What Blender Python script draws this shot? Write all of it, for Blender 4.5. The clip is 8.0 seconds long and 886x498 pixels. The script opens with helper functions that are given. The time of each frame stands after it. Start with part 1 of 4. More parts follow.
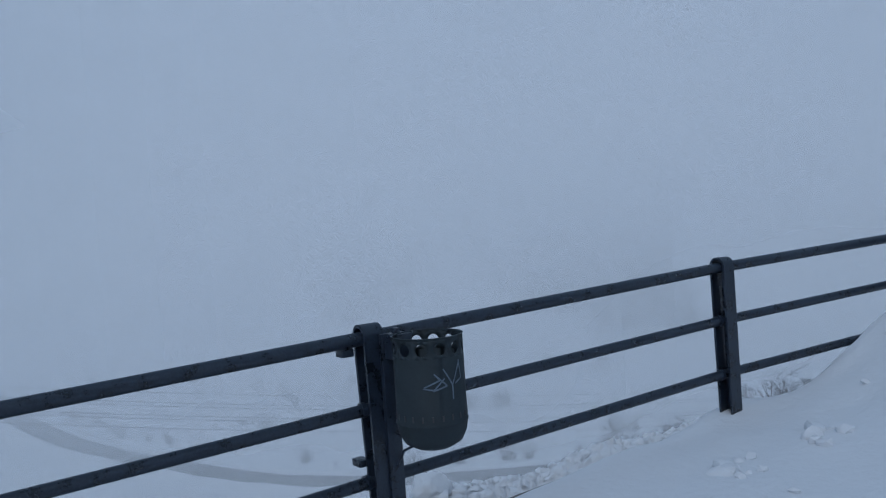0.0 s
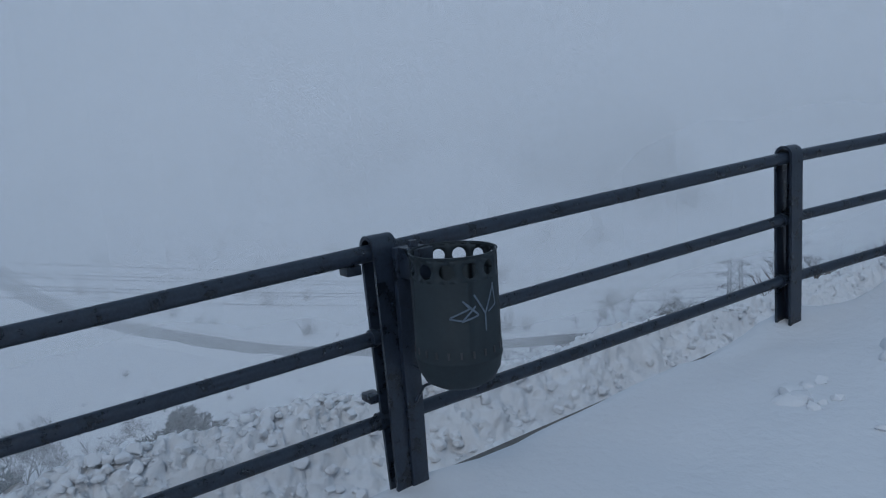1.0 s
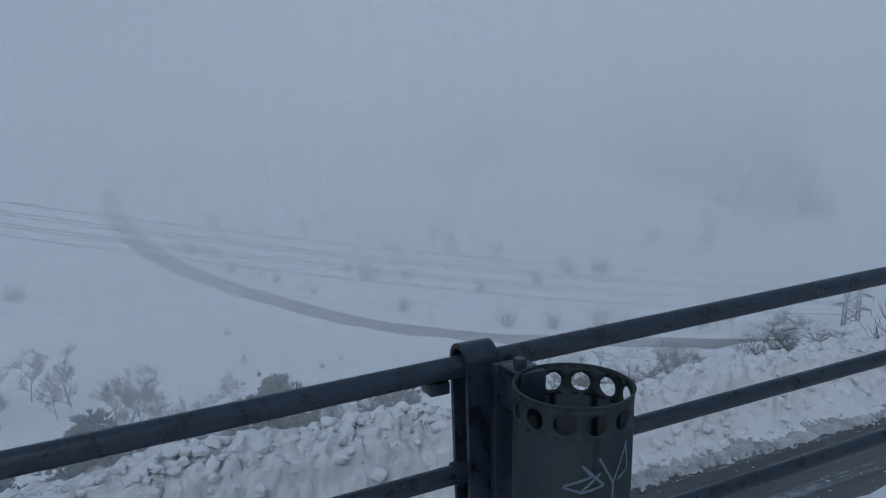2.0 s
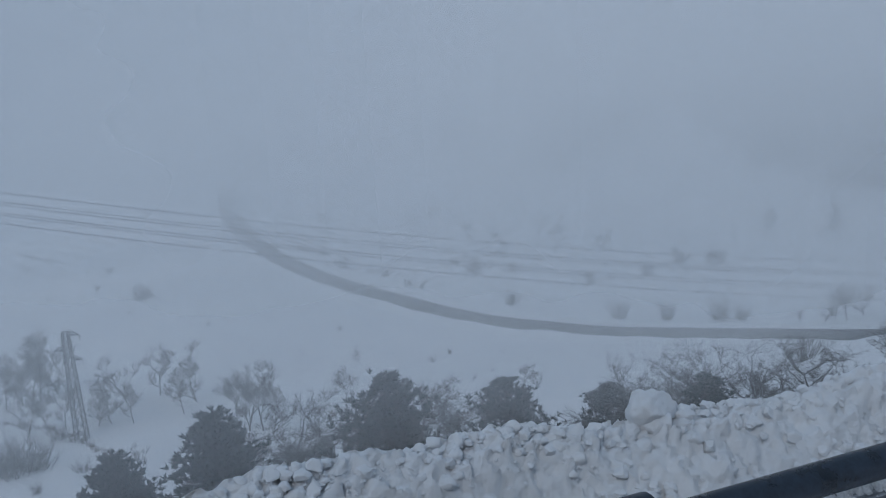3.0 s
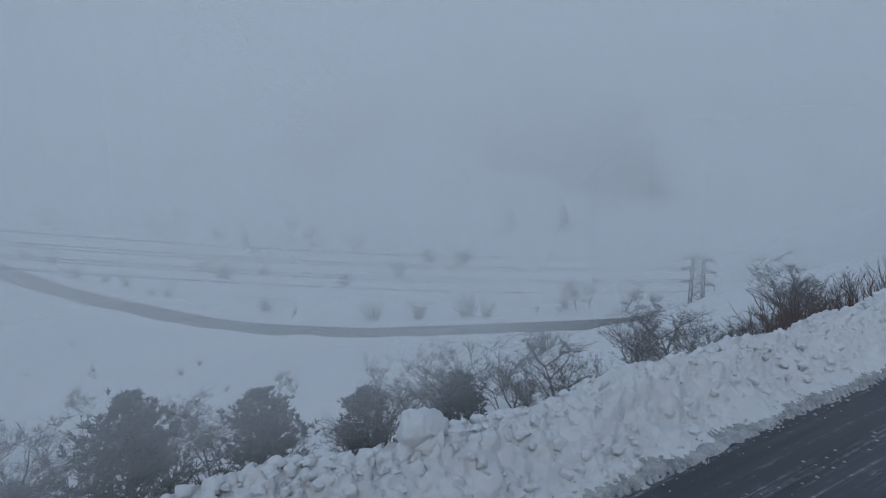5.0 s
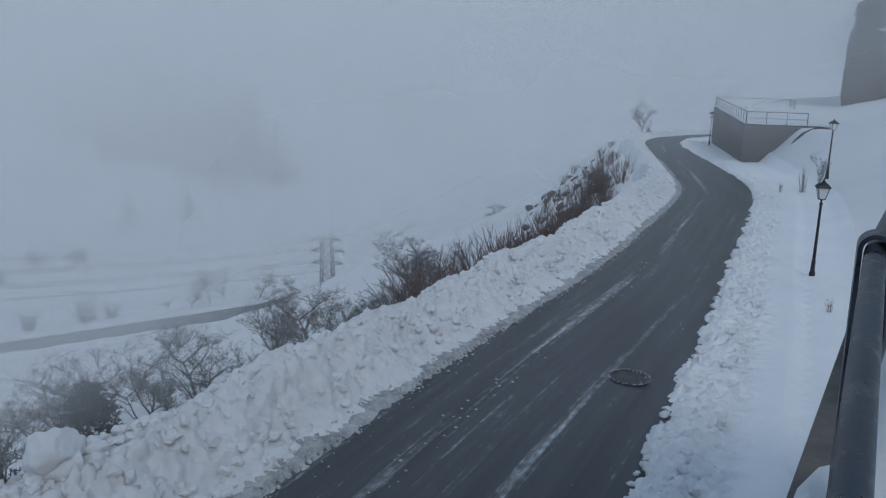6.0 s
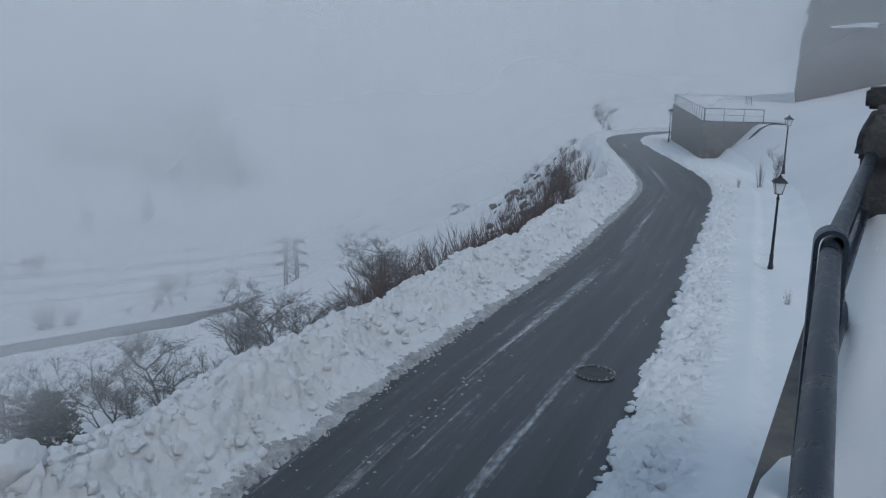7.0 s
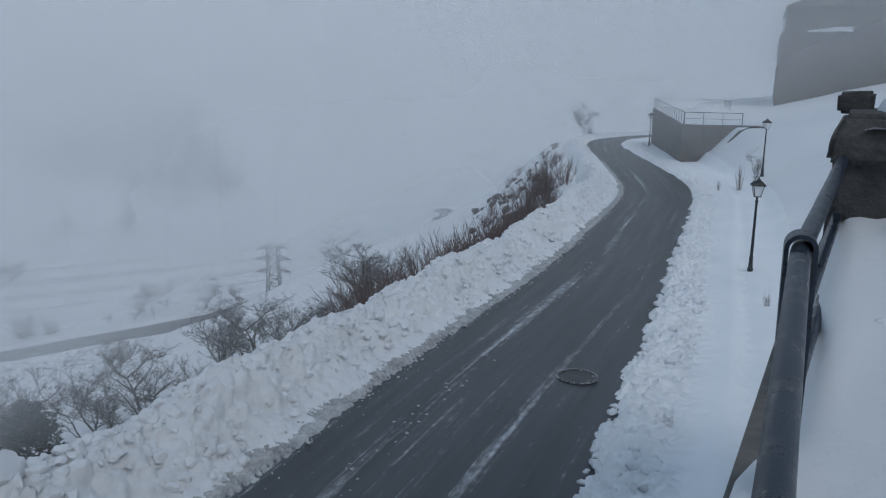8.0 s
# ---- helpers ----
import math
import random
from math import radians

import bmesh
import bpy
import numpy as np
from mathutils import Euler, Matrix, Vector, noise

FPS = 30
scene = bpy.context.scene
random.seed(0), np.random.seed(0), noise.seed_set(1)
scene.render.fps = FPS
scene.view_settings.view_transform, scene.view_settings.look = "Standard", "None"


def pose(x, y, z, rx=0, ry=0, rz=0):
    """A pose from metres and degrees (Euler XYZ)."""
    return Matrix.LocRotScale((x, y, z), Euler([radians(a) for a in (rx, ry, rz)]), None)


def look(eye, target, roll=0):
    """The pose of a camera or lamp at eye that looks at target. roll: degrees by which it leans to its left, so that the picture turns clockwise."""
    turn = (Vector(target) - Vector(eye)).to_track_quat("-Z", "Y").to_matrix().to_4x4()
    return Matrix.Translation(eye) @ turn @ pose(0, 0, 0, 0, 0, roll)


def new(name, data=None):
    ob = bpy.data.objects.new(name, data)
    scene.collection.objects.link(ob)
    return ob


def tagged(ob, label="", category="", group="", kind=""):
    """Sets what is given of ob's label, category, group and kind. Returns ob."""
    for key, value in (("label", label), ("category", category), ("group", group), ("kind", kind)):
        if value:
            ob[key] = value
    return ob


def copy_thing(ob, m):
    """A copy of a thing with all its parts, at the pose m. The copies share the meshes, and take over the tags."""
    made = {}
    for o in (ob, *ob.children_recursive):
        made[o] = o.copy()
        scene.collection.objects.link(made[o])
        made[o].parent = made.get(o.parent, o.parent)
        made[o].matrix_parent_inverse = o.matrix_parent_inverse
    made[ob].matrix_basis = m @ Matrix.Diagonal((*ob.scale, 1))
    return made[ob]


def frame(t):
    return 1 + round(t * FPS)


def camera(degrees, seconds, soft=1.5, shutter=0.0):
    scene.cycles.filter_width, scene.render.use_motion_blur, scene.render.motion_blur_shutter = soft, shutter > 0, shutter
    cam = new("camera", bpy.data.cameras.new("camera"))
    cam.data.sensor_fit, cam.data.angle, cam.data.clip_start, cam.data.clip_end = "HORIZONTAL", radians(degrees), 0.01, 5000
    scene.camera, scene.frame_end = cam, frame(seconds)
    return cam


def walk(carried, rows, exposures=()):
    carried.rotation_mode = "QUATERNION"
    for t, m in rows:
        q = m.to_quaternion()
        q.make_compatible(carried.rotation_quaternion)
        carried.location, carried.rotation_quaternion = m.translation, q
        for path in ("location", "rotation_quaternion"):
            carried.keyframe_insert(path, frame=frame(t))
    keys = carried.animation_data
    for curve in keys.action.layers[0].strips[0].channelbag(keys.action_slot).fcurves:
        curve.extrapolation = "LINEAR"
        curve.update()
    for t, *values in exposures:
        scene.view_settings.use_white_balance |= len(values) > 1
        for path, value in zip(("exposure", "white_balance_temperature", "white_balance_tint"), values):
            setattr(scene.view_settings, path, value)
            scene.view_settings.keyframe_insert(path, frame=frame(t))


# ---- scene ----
cam = camera(57.9, 8.0, soft=1.2)
PATH = [
    (0, (3.393, -1.918, 6.098), (1.769, -0.753, 6.024), -3.8),
    (0.5, (3.178, -1.705, 6.016), (1.629, -0.497, 5.641), -5.3),
    (1, (2.7, -1.557, 6.149), (1.095, -0.427, 5.766), -3.9),
    (1.5, (2.39, -1.392, 6.381), (0.68, -0.424, 6.012), -3.2),
    (2, (1.983, -1.118, 6.392), (0.252, -0.205, 5.979), -0.4),
    (2.2, (1.781, -1.045, 6.393), (0.02, -0.192, 5.976), -0.1),
    (3.5, (0.884, -0.611, 6.433), (-0.968, 0.015, 6.008), -4.6),
    (4, (0.722, -0.609, 6.438), (-1.124, 0.033, 6.014), -4.8),
    (4.2, (0.679, -0.566, 6.435), (-1.114, 0.211, 6.007), -4.1),
    (5.3, (0.014, -0.313, 6.307), (-1.377, 1.053, 5.86), -0.3),
    (5.5, (-0.038, -0.293, 6.279), (-1.272, 1.214, 5.823), -0.3),
    (6, (-0.090, -0.317, 6.282), (-0.921, 1.44, 5.812), 1.0),
    (6.5, (-0.109, -0.343, 6.281), (-0.876, 1.442, 5.809), 1.0),
    (7, (-0.092, -0.325, 6.293), (-0.843, 1.469, 5.823), 0.6),
    (7.5, (-0.070, -0.325, 6.3), (-0.791, 1.481, 5.83), 0.5),
    (8, (-0.062, -0.323, 6.304), (-0.775, 1.489, 5.846), 0.4),
]
EXPOSURES = [(0, -0.14, 5850, 10), (1, -0.15, 6050, 10), (2, -0.18, 6150, 10), (3.5, -0.2, 6200, 10), (5.5, -0.18, 6200, 10), (6.3, 0.0, 6450, 10), (8, 0.04, 6550, 10)]
walk(cam, [(t, look(e, g, r)) for t, e, g, r in PATH], EXPOSURES)


# ---- world, sun ----
world = bpy.data.worlds.new("overcast")
scene.world = world
world.use_nodes = True
wn, wl = world.node_tree.nodes, world.node_tree.links
sky = wn.new("ShaderNodeTexSky")
sky.sky_type, sky.sun_disc = "NISHITA", False
sky.sun_elevation, sky.sun_rotation = radians(45), radians(135)
sky.air_density, sky.dust_density = 1.0, 4.0
cloud = wn.new("ShaderNodeMix")
cloud.data_type = "RGBA"
cloud.inputs["Factor"].default_value = 0.9
cloud.inputs["B"].default_value = (3.8, 5.3, 7.2, 1)
wl.new(sky.outputs[0], cloud.inputs["A"])
wl.new(cloud.outputs["Result"], wn["Background"].inputs["Color"])
wn["Background"].inputs["Strength"].default_value = 0.07
sun_data = bpy.data.lights.new("sun", "SUN")
sun_data.energy, sun_data.angle, sun_data.color = 0.55, radians(22), (1.0, 0.99, 0.98)
sun = new("sun", sun_data)
sun.matrix_world = look((0, 0, 60), (0 - 20 * math.sin(radians(45)), 20 * math.cos(radians(45)), 60 - 20))
scene.cycles.transparent_max_bounces = 32


# ---- materials ----
def nodes_of(name):
    m = bpy.data.materials.new(name)
    m.use_nodes = True
    return m, m.node_tree.nodes, m.node_tree.links, m.node_tree.nodes["Principled BSDF"]


def noise_node(n, l, scale, detail=4.0, stretch=(1, 1, 1), coords="Object", rough=0.55):
    tc, mp, tx = n.new("ShaderNodeTexCoord"), n.new("ShaderNodeMapping"), n.new("ShaderNodeTexNoise")
    mp.inputs["Scale"].default_value = stretch
    tx.inputs["Scale"].default_value, tx.inputs["Detail"].default_value, tx.inputs["Roughness"].default_value = scale, detail, rough
    l.new(tc.outputs[coords], mp.inputs["Vector"])
    l.new(mp.outputs["Vector"], tx.inputs["Vector"])
    return tx.outputs["Fac"]


def ramp(n, l, fac, stops):
    r = n.new("ShaderNodeValToRGB")
    for i, (p, c) in enumerate(stops):
        e = r.color_ramp.elements[i] if i < 2 else r.color_ramp.elements.new(p)
        e.position, e.color = p, (*c, 1)
    l.new(fac, r.inputs["Fac"])
    return r.outputs["Color"]


def mixed(n, l, fac, a, b, how="MIX"):
    m = n.new("ShaderNodeMix")
    m.data_type, m.blend_type = "RGBA", how
    for s, v in (("Factor", fac), ("A", a), ("B", b)):
        if isinstance(v, (int, float)):
            m.inputs[s].default_value = v
        elif isinstance(v, tuple):
            m.inputs[s].default_value = (*v, 1)
        else:
            l.new(v, m.inputs[s])
    return m.outputs["Result"]


def bumped(n, l, bsdf, height, strength, distance):
    b = n.new("ShaderNodeBump")
    b.inputs["Strength"].default_value, b.inputs["Distance"].default_value = strength, distance
    l.new(height, b.inputs["Height"])
    l.new(b.outputs["Normal"], bsdf.inputs["Normal"])


def surface(name, low, high, scale, rough=0.7, metal=0.0, bump=0.3, depth=0.01, stretch=(1, 1, 1), fine=6.0):
    """A two-scale mottled surface between two colours."""
    m, n, l, b = nodes_of(name)
    f1, f2 = noise_node(n, l, scale, 5, stretch), noise_node(n, l, scale * fine, 3, stretch)
    c = mixed(n, l, 0.35, ramp(n, l, f1, [(0.3, low), (0.7, high)]), ramp(n, l, f2, [(0.3, low), (0.7, high)]))
    l.new(c, b.inputs["Base Color"])
    b.inputs["Roughness"].default_value, b.inputs["Metallic"].default_value = rough, metal
    bumped(n, l, b, f2, bump, depth)
    return m


def snow_material(name, scale, depth, dirt=0.0, white=1.0):
    m, n, l, b = nodes_of(name)
    f1, f2, f3 = noise_node(n, l, scale, 6), noise_node(n, l, scale * 9, 4), noise_node(n, l, 0.35, 5)
    c = ramp(n, l, f3, [(0.3, (0.83 * white, 0.85 * white, 0.88 * white)), (0.7, (0.9 * white, 0.91 * white, 0.92 * white))])
    if dirt:
        f4 = noise_node(n, l, 1.3, 8, rough=0.7)
        c = mixed(n, l, ramp(n, l, f4, [(0.52, (0, 0, 0)), (0.8, (dirt, dirt, dirt))]), c, (0.42, 0.4, 0.38))
    l.new(c, b.inputs["Base Color"])
    b.inputs["Roughness"].default_value = 0.75
    b.inputs["Subsurface Weight"].default_value = 0.0
    bumped(n, l, b, mixed(n, l, 0.4, f1, f2), 0.8, depth)
    return m


SNOW = snow_material("snow_smooth", 2.0, 0.03, 0.0, 0.84)
SNOW_PLOUGHED = snow_material("snow_ploughed", 12.0, 0.075, 0.14, 1.03)
SNOW_VERGE = snow_material("snow_trodden", 8.0, 0.03, 0.1)
SNOW_FAR = snow_material("snow_field", 0.6, 0.1, 0.0, 0.9)
TREAD = surface("packed_grey_slush", (0.18, 0.184, 0.19), (0.62, 0.625, 0.63), 4, 0.6, 0, 0.6, 0.03)
SLUSH = surface("dirty_slush", (0.3, 0.305, 0.31), (0.62, 0.625, 0.63), 5, 0.6, 0, 0.6, 0.03)
RAIL, rn, rl_, rb = nodes_of("painted_dark_steel")
wet = ramp(rn, rl_, noise_node(rn, rl_, 11, 6, rough=0.7), [(0.5, (0, 0, 0)), (0.6, (1, 1, 1))])
speck = noise_node(rn, rl_, 90, 4)
rl_.new(mixed(rn, rl_, wet, ramp(rn, rl_, speck, [(0.3, (0.011, 0.018, 0.031)), (0.75, (0.023, 0.034, 0.053))]), (0.008, 0.012, 0.019)), rb.inputs["Base Color"])
rl_.new(ramp(rn, rl_, wet, [(0.0, (0.42, 0.42, 0.42)), (1.0, (0.24, 0.24, 0.24))]), rb.inputs["Roughness"])
bumped(rn, rl_, rb, speck, 0.25, 0.002)
BIN = surface("green_grey_paint", (0.009, 0.017, 0.022), (0.018, 0.029, 0.036), 9, 0.72, 0.0, 0.2, 0.002)
PAINT = surface("pale_spray_paint", (0.06, 0.085, 0.115), (0.14, 0.18, 0.23), 60, 0.6)
CONCRETE = surface("weathered_concrete", (0.1, 0.095, 0.088), (0.22, 0.205, 0.19), 2.2, 0.9, 0, 0.5, 0.02)
STONE = surface("dark_pillar_stone", (0.03, 0.03, 0.03), (0.1, 0.095, 0.09), 4.0, 0.9, 0, 0.8, 0.03)
MASONRY = surface("grey_brown_masonry", (0.10, 0.09, 0.082), (0.18, 0.165, 0.15), 0.8, 0.95, 0, 0.6, 0.05)
# bark colour is lightened to put the haze on the trees into it
BARK = surface("haze_paled_bark", (0.1, 0.097, 0.095), (0.2, 0.195, 0.19), 6, 0.9)
ROCK = surface("dark_slope_rock", (0.09, 0.085, 0.08), (0.2, 0.19, 0.18), 1.5, 0.9, 0, 0.8, 0.05)
TWIG = surface("red_brown_twigs", (0.11, 0.084, 0.08), (0.2, 0.155, 0.145), 5, 0.9)
# needle green raised in brightness in place of haze before the pines
NEEDLE = surface("haze_paled_needles", (0.06, 0.075, 0.072), (0.11, 0.13, 0.125), 3, 0.85)
GALV = surface("galvanised_lattice", (0.07, 0.075, 0.08), (0.12, 0.125, 0.13), 2, 0.6, 0.3)
WIRE = surface("dark_cable", (0.03, 0.03, 0.035), (0.05, 0.05, 0.055), 1, 0.6)
LAMP = surface("black_lamp_iron", (0.015, 0.018, 0.022), (0.03, 0.034, 0.04), 12, 0.5)
GRASS = surface("dry_brown_grass", (0.06, 0.05, 0.04), (0.16, 0.13, 0.1), 6, 0.95)
IRON = surface("wet_cast_iron", (0.04, 0.042, 0.045), (0.1, 0.1, 0.1), 20, 0.5, 0.3)
PANE, pn, pl, pb = nodes_of("milky_lamp_glass")
pb.inputs["Base Color"].default_value = (0.9, 0.92, 0.93, 1)
pb.inputs["Roughness"].default_value, pb.inputs["Transmission Weight"].default_value = 0.3, 0.25


def asphalt_material():
    """Wet dark asphalt with slush left between the wheel tracks; u across in metres, v along in metres."""
    m, n, l, b = nodes_of("wet_asphalt")
    streak = noise_node(n, l, 1.0, 7, (3.2, 0.13, 1), "UV", 0.62)
    lines = noise_node(n, l, 1.0, 7, (13.0, 0.16, 1), "UV", 0.72)
    crumbs = noise_node(n, l, 1.0, 6, (7.0, 3.2, 1), "UV", 0.7)
    grain = noise_node(n, l, 60, 2, (1, 1, 1), "UV")
    tc, sep = n.new("ShaderNodeTexCoord"), n.new("ShaderNodeSeparateXYZ")
    l.new(tc.outputs["UV"], sep.inputs[0])

    def lane(centre, width, weight):
        d = n.new("ShaderNodeMath"); d.operation = "SUBTRACT"; d.inputs[1].default_value = centre
        l.new(sep.outputs["X"], d.inputs[0])
        a = n.new("ShaderNodeMath"); a.operation = "ABSOLUTE"; l.new(d.outputs[0], a.inputs[0])
        r = n.new("ShaderNodeMapRange"); r.interpolation_type = "SMOOTHSTEP"
        r.inputs["From Min"].default_value, r.inputs["From Max"].default_value = width, 0.0
        r.inputs["To Min"].default_value, r.inputs["To Max"].default_value = 0.0, weight
        l.new(a.outputs[0], r.inputs["Value"])
        return r.outputs["Result"]

    def plus(a, c, how="ADD"):
        p = n.new("ShaderNodeMath"); p.operation = how
        for i, v in enumerate((a, c)):
            if isinstance(v, float):
                p.inputs[i].default_value = v
            else:
                l.new(v, p.inputs[i])
        return p.outputs[0]

    tracks = plus(plus(lane(2.25, 0.34, 0.13), lane(4.0, 0.2, 0.1)), plus(lane(0.8, 0.5, 0.08), lane(1.75, 0.14, 0.05)))
    amount = plus(plus(plus(streak, crumbs, "MULTIPLY"), 0.5, "MULTIPLY"), plus(tracks, plus(plus(streak, 0.24, "MULTIPLY"), plus(lines, 0.46, "MULTIPLY"))))
    cover = ramp(n, l, amount, [(0.55, (0, 0, 0)), (0.74, (1, 1, 1))])
    base = ramp(n, l, streak, [(0.3, (0.026, 0.03, 0.035)), (0.7, (0.066, 0.072, 0.08))])
    slush = ramp(n, l, crumbs, [(0.3, (0.3, 0.31, 0.33)), (0.65, (0.68, 0.7, 0.73))])
    l.new(mixed(n, l, cover, base, slush), b.inputs["Base Color"])
    l.new(ramp(n, l, cover, [(0.0, (0.42, 0.42, 0.42)), (0.6, (0.8, 0.8, 0.8))]), b.inputs["Roughness"])
    bumped(n, l, b, plus(plus(cover, 0.8, "MULTIPLY"), plus(grain, 0.2, "MULTIPLY")), 0.7, 0.02)
    return m


ASPHALT = asphalt_material()
ASPHALT_FAR = surface("valley_road_asphalt", (0.11, 0.116, 0.123), (0.17, 0.176, 0.183), 0.3, 0.7)


def fog_material(name, thick, top):
    """Drifting fog: white droplets that scatter the daylight; thinner just over the ground, thicker higher up, in drifts."""
    m, n, l, b = nodes_of(name)
    n.remove(b)
    tc, sep = n.new("ShaderNodeTexCoord"), n.new("ShaderNodeSeparateXYZ")
    l.new(tc.outputs["UV"], sep.inputs[0])
    r = n.new("ShaderNodeMapRange")
    r.interpolation_type = "SMOOTHSTEP"
    for k, v in (("From Min", 0.0), ("From Max", 7.0), ("To Min", 0.0), ("To Max", thick)):
        r.inputs[k].default_value = v
    l.new(sep.outputs["Y"], r.inputs["Value"])
    up = n.new("ShaderNodeMapRange")
    up.interpolation_type = "SMOOTHSTEP"
    for k, v in (("From Min", 26.0), ("From Max", 70.0), ("To Min", 1.0), ("To Max", 1.9)):
        up.inputs[k].default_value = v
    l.new(sep.outputs["Y"], up.inputs["Value"])
    f = noise_node(n, l, 0.018, 4, (1, 1, 1.6))
    drift = n.new("ShaderNodeMapRange")
    drift.interpolation_type = "SMOOTHSTEP"
    for k, v in (("From Min", 0.15), ("From Max", 0.85), ("To Min", 0.6), ("To Max", 1.4)):
        drift.inputs[k].default_value = v
    l.new(f, drift.inputs["Value"])
    m1, m2 = n.new("ShaderNodeMath"), n.new("ShaderNodeMath")
    m1.operation = m2.operation = "MULTIPLY"
    l.new(r.outputs["Result"], m1.inputs[0]); l.new(up.outputs["Result"], m1.inputs[1])
    geo, place = n.new("ShaderNodeTexCoord"), n.new("ShaderNodeSeparateXYZ")
    l.new(geo.outputs["Object"], place.inputs[0])
    cloud_base = n.new("ShaderNodeMapRange")
    cloud_base.interpolation_type = "SMOOTHSTEP"
    for k, v in (("From Min", -36.0), ("From Max", 6.0), ("To Min", 0.55), ("To Max", 1.85)):
        cloud_base.inputs[k].default_value = v
    l.new(place.outputs["Z"], cloud_base.inputs["Value"])
    m3 = n.new("ShaderNodeMath")
    m3.operation = "MULTIPLY"
    l.new(m1.outputs[0], m3.inputs[0]); l.new(cloud_base.outputs["Result"], m3.inputs[1])
    rim = n.new("ShaderNodeMapRange")
    rim.interpolation_type = "SMOOTHSTEP"
    for k, v in (("From Min", top * 0.72), ("From Max", top), ("To Min", 1.0), ("To Max", 0.0)):
        rim.inputs[k].default_value = v
    l.new(place.outputs["Z"], rim.inputs["Value"])
    m4 = n.new("ShaderNodeMath")
    m4.operation = "MULTIPLY"
    l.new(m3.outputs[0], m4.inputs[0]); l.new(rim.outputs["Result"], m4.inputs[1])
    l.new(m4.outputs[0], m2.inputs[0]); l.new(drift.outputs["Result"], m2.inputs[1])
    dif, tra, both = n.new("ShaderNodeBsdfDiffuse"), n.new("ShaderNodeBsdfTranslucent"), n.new("ShaderNodeMixShader")
    for s in (dif, tra):
        s.inputs["Color"].default_value = (0.99, 0.992, 0.995, 1)
    l.new(dif.outputs[0], both.inputs[1]); l.new(tra.outputs[0], both.inputs[2])
    clear, out = n.new("ShaderNodeBsdfTransparent"), n.new("ShaderNodeMixShader")
    dense, fade, cover = n.new("ShaderNodeMath"), n.new("ShaderNodeMath"), n.new("ShaderNodeMath")
    dense.operation, fade.operation, cover.operation = "MULTIPLY", "EXPONENT", "SUBTRACT"
    dense.inputs[1].default_value, cover.inputs[0].default_value = -1.25, 1.0
    l.new(m2.outputs[0], dense.inputs[0]); l.new(dense.outputs[0], fade.inputs[0]); l.new(fade.outputs[0], cover.inputs[1])
    l.new(cover.outputs[0], out.inputs[0]); l.new(clear.outputs[0], out.inputs[1]); l.new(both.outputs[0], out.inputs[2])
    l.new(out.outputs[0], n["Material Output"].inputs["Surface"])
    return m


# ---- mesh building ----
class Build:
    """Collects vertices and faces of one mesh."""

    def __init__(self):
        self.v, self.f = [], []

    def add(self, verts, faces):
        k = len(self.v)
        self.v += [tuple(p) for p in verts]
        self.f += [tuple(i + k for i in f) for f in faces]
        return self

    def tube(self, pts, radii, sides=6, caps=True):
        rings, pts = [], [Vector(p) for p in pts]
        side = None
        for i, p in enumerate(pts):
            d = (pts[min(i + 1, len(pts) - 1)] - pts[max(i - 1, 0)]).normalized()
            if side is None:
                side = d.cross(Vector((0, 0, 1)) if abs(d.z) < 0.9 else Vector((1, 0, 0))).normalized()
            side = (side - d * side.dot(d)).normalized()
            up = d.cross(side)
            r = radii[i] if isinstance(radii, (list, tuple)) else radii
            rings.append([p + (side * math.cos(a) + up * math.sin(a)) * r for a in [2 * math.pi * j / sides for j in range(sides)]])
        faces = [(i * sides + j, i * sides + (j + 1) % sides, (i + 1) * sides + (j + 1) % sides, (i + 1) * sides + j)
                 for i in range(len(pts) - 1) for j in range(sides)]
        if caps:
            faces += [tuple(range(sides))[::-1], tuple((len(pts) - 1) * sides + j for j in range(sides))]
        return self.add([q for r in rings for q in r], faces)

    def lathe(self, profile, sides=24, centre=(0, 0)):
        vs = [(centre[0] + r * math.cos(2 * math.pi * j / sides), centre[1] + r * math.sin(2 * math.pi * j / sides), z) for r, z in profile for j in range(sides)]
        return self.add(vs, [(i * sides + j, i * sides + (j + 1) % sides, (i + 1) * sides + (j + 1) % sides, (i + 1) * sides + j)
                             for i in range(len(profile) - 1) for j in range(sides)])

    def box(self, lo, hi, bevel=0.0, m=None):
        bm = bmesh.new()
        bmesh.ops.create_cube(bm, size=1)
        for v in bm.verts:
            v.co = [lo[i] + (hi[i] - lo[i]) * (v.co[i] + 0.5) for i in range(3)]
        if bevel:
            bmesh.ops.bevel(bm, geom=bm.edges[:], offset=bevel, segments=2, affect="EDGES", profile=0.5)
        if m:
            bm.transform(m)
        bm.verts.index_update()
        self.add([v.co[:] for v in bm.verts], [[v.index for v in f.verts] for f in bm.faces])
        bm.free()
        return self

    def mesh(self, name, material, smooth_angle=0.6):
        me = bpy.data.meshes.new(name)
        me.from_pydata(self.v, [], self.f)
        me.materials.append(material)
        if smooth_angle:
            me.polygons.foreach_set("use_smooth", [True] * len(me.polygons))
            me.set_sharp_from_angle(angle=smooth_angle)
        me.update()
        return me


def part(name, build, material, parent, label="", smooth_angle=0.6):
    ob = new(name, build.mesh(name, material, smooth_angle))
    ob.parent = parent
    return tagged(ob, label) if label else ob


def thing(name, build, material, label, category, kind="", group="", smooth_angle=0.6):
    return tagged(new(name, build.mesh(name, material, smooth_angle)), label, category, group, kind)


def holder(name, label, category, group="", at=(0, 0, 0), kind=""):
    ob = new(name)
    ob.empty_display_size = 0.2
    ob.location = at
    return tagged(ob, label, category, group, kind)


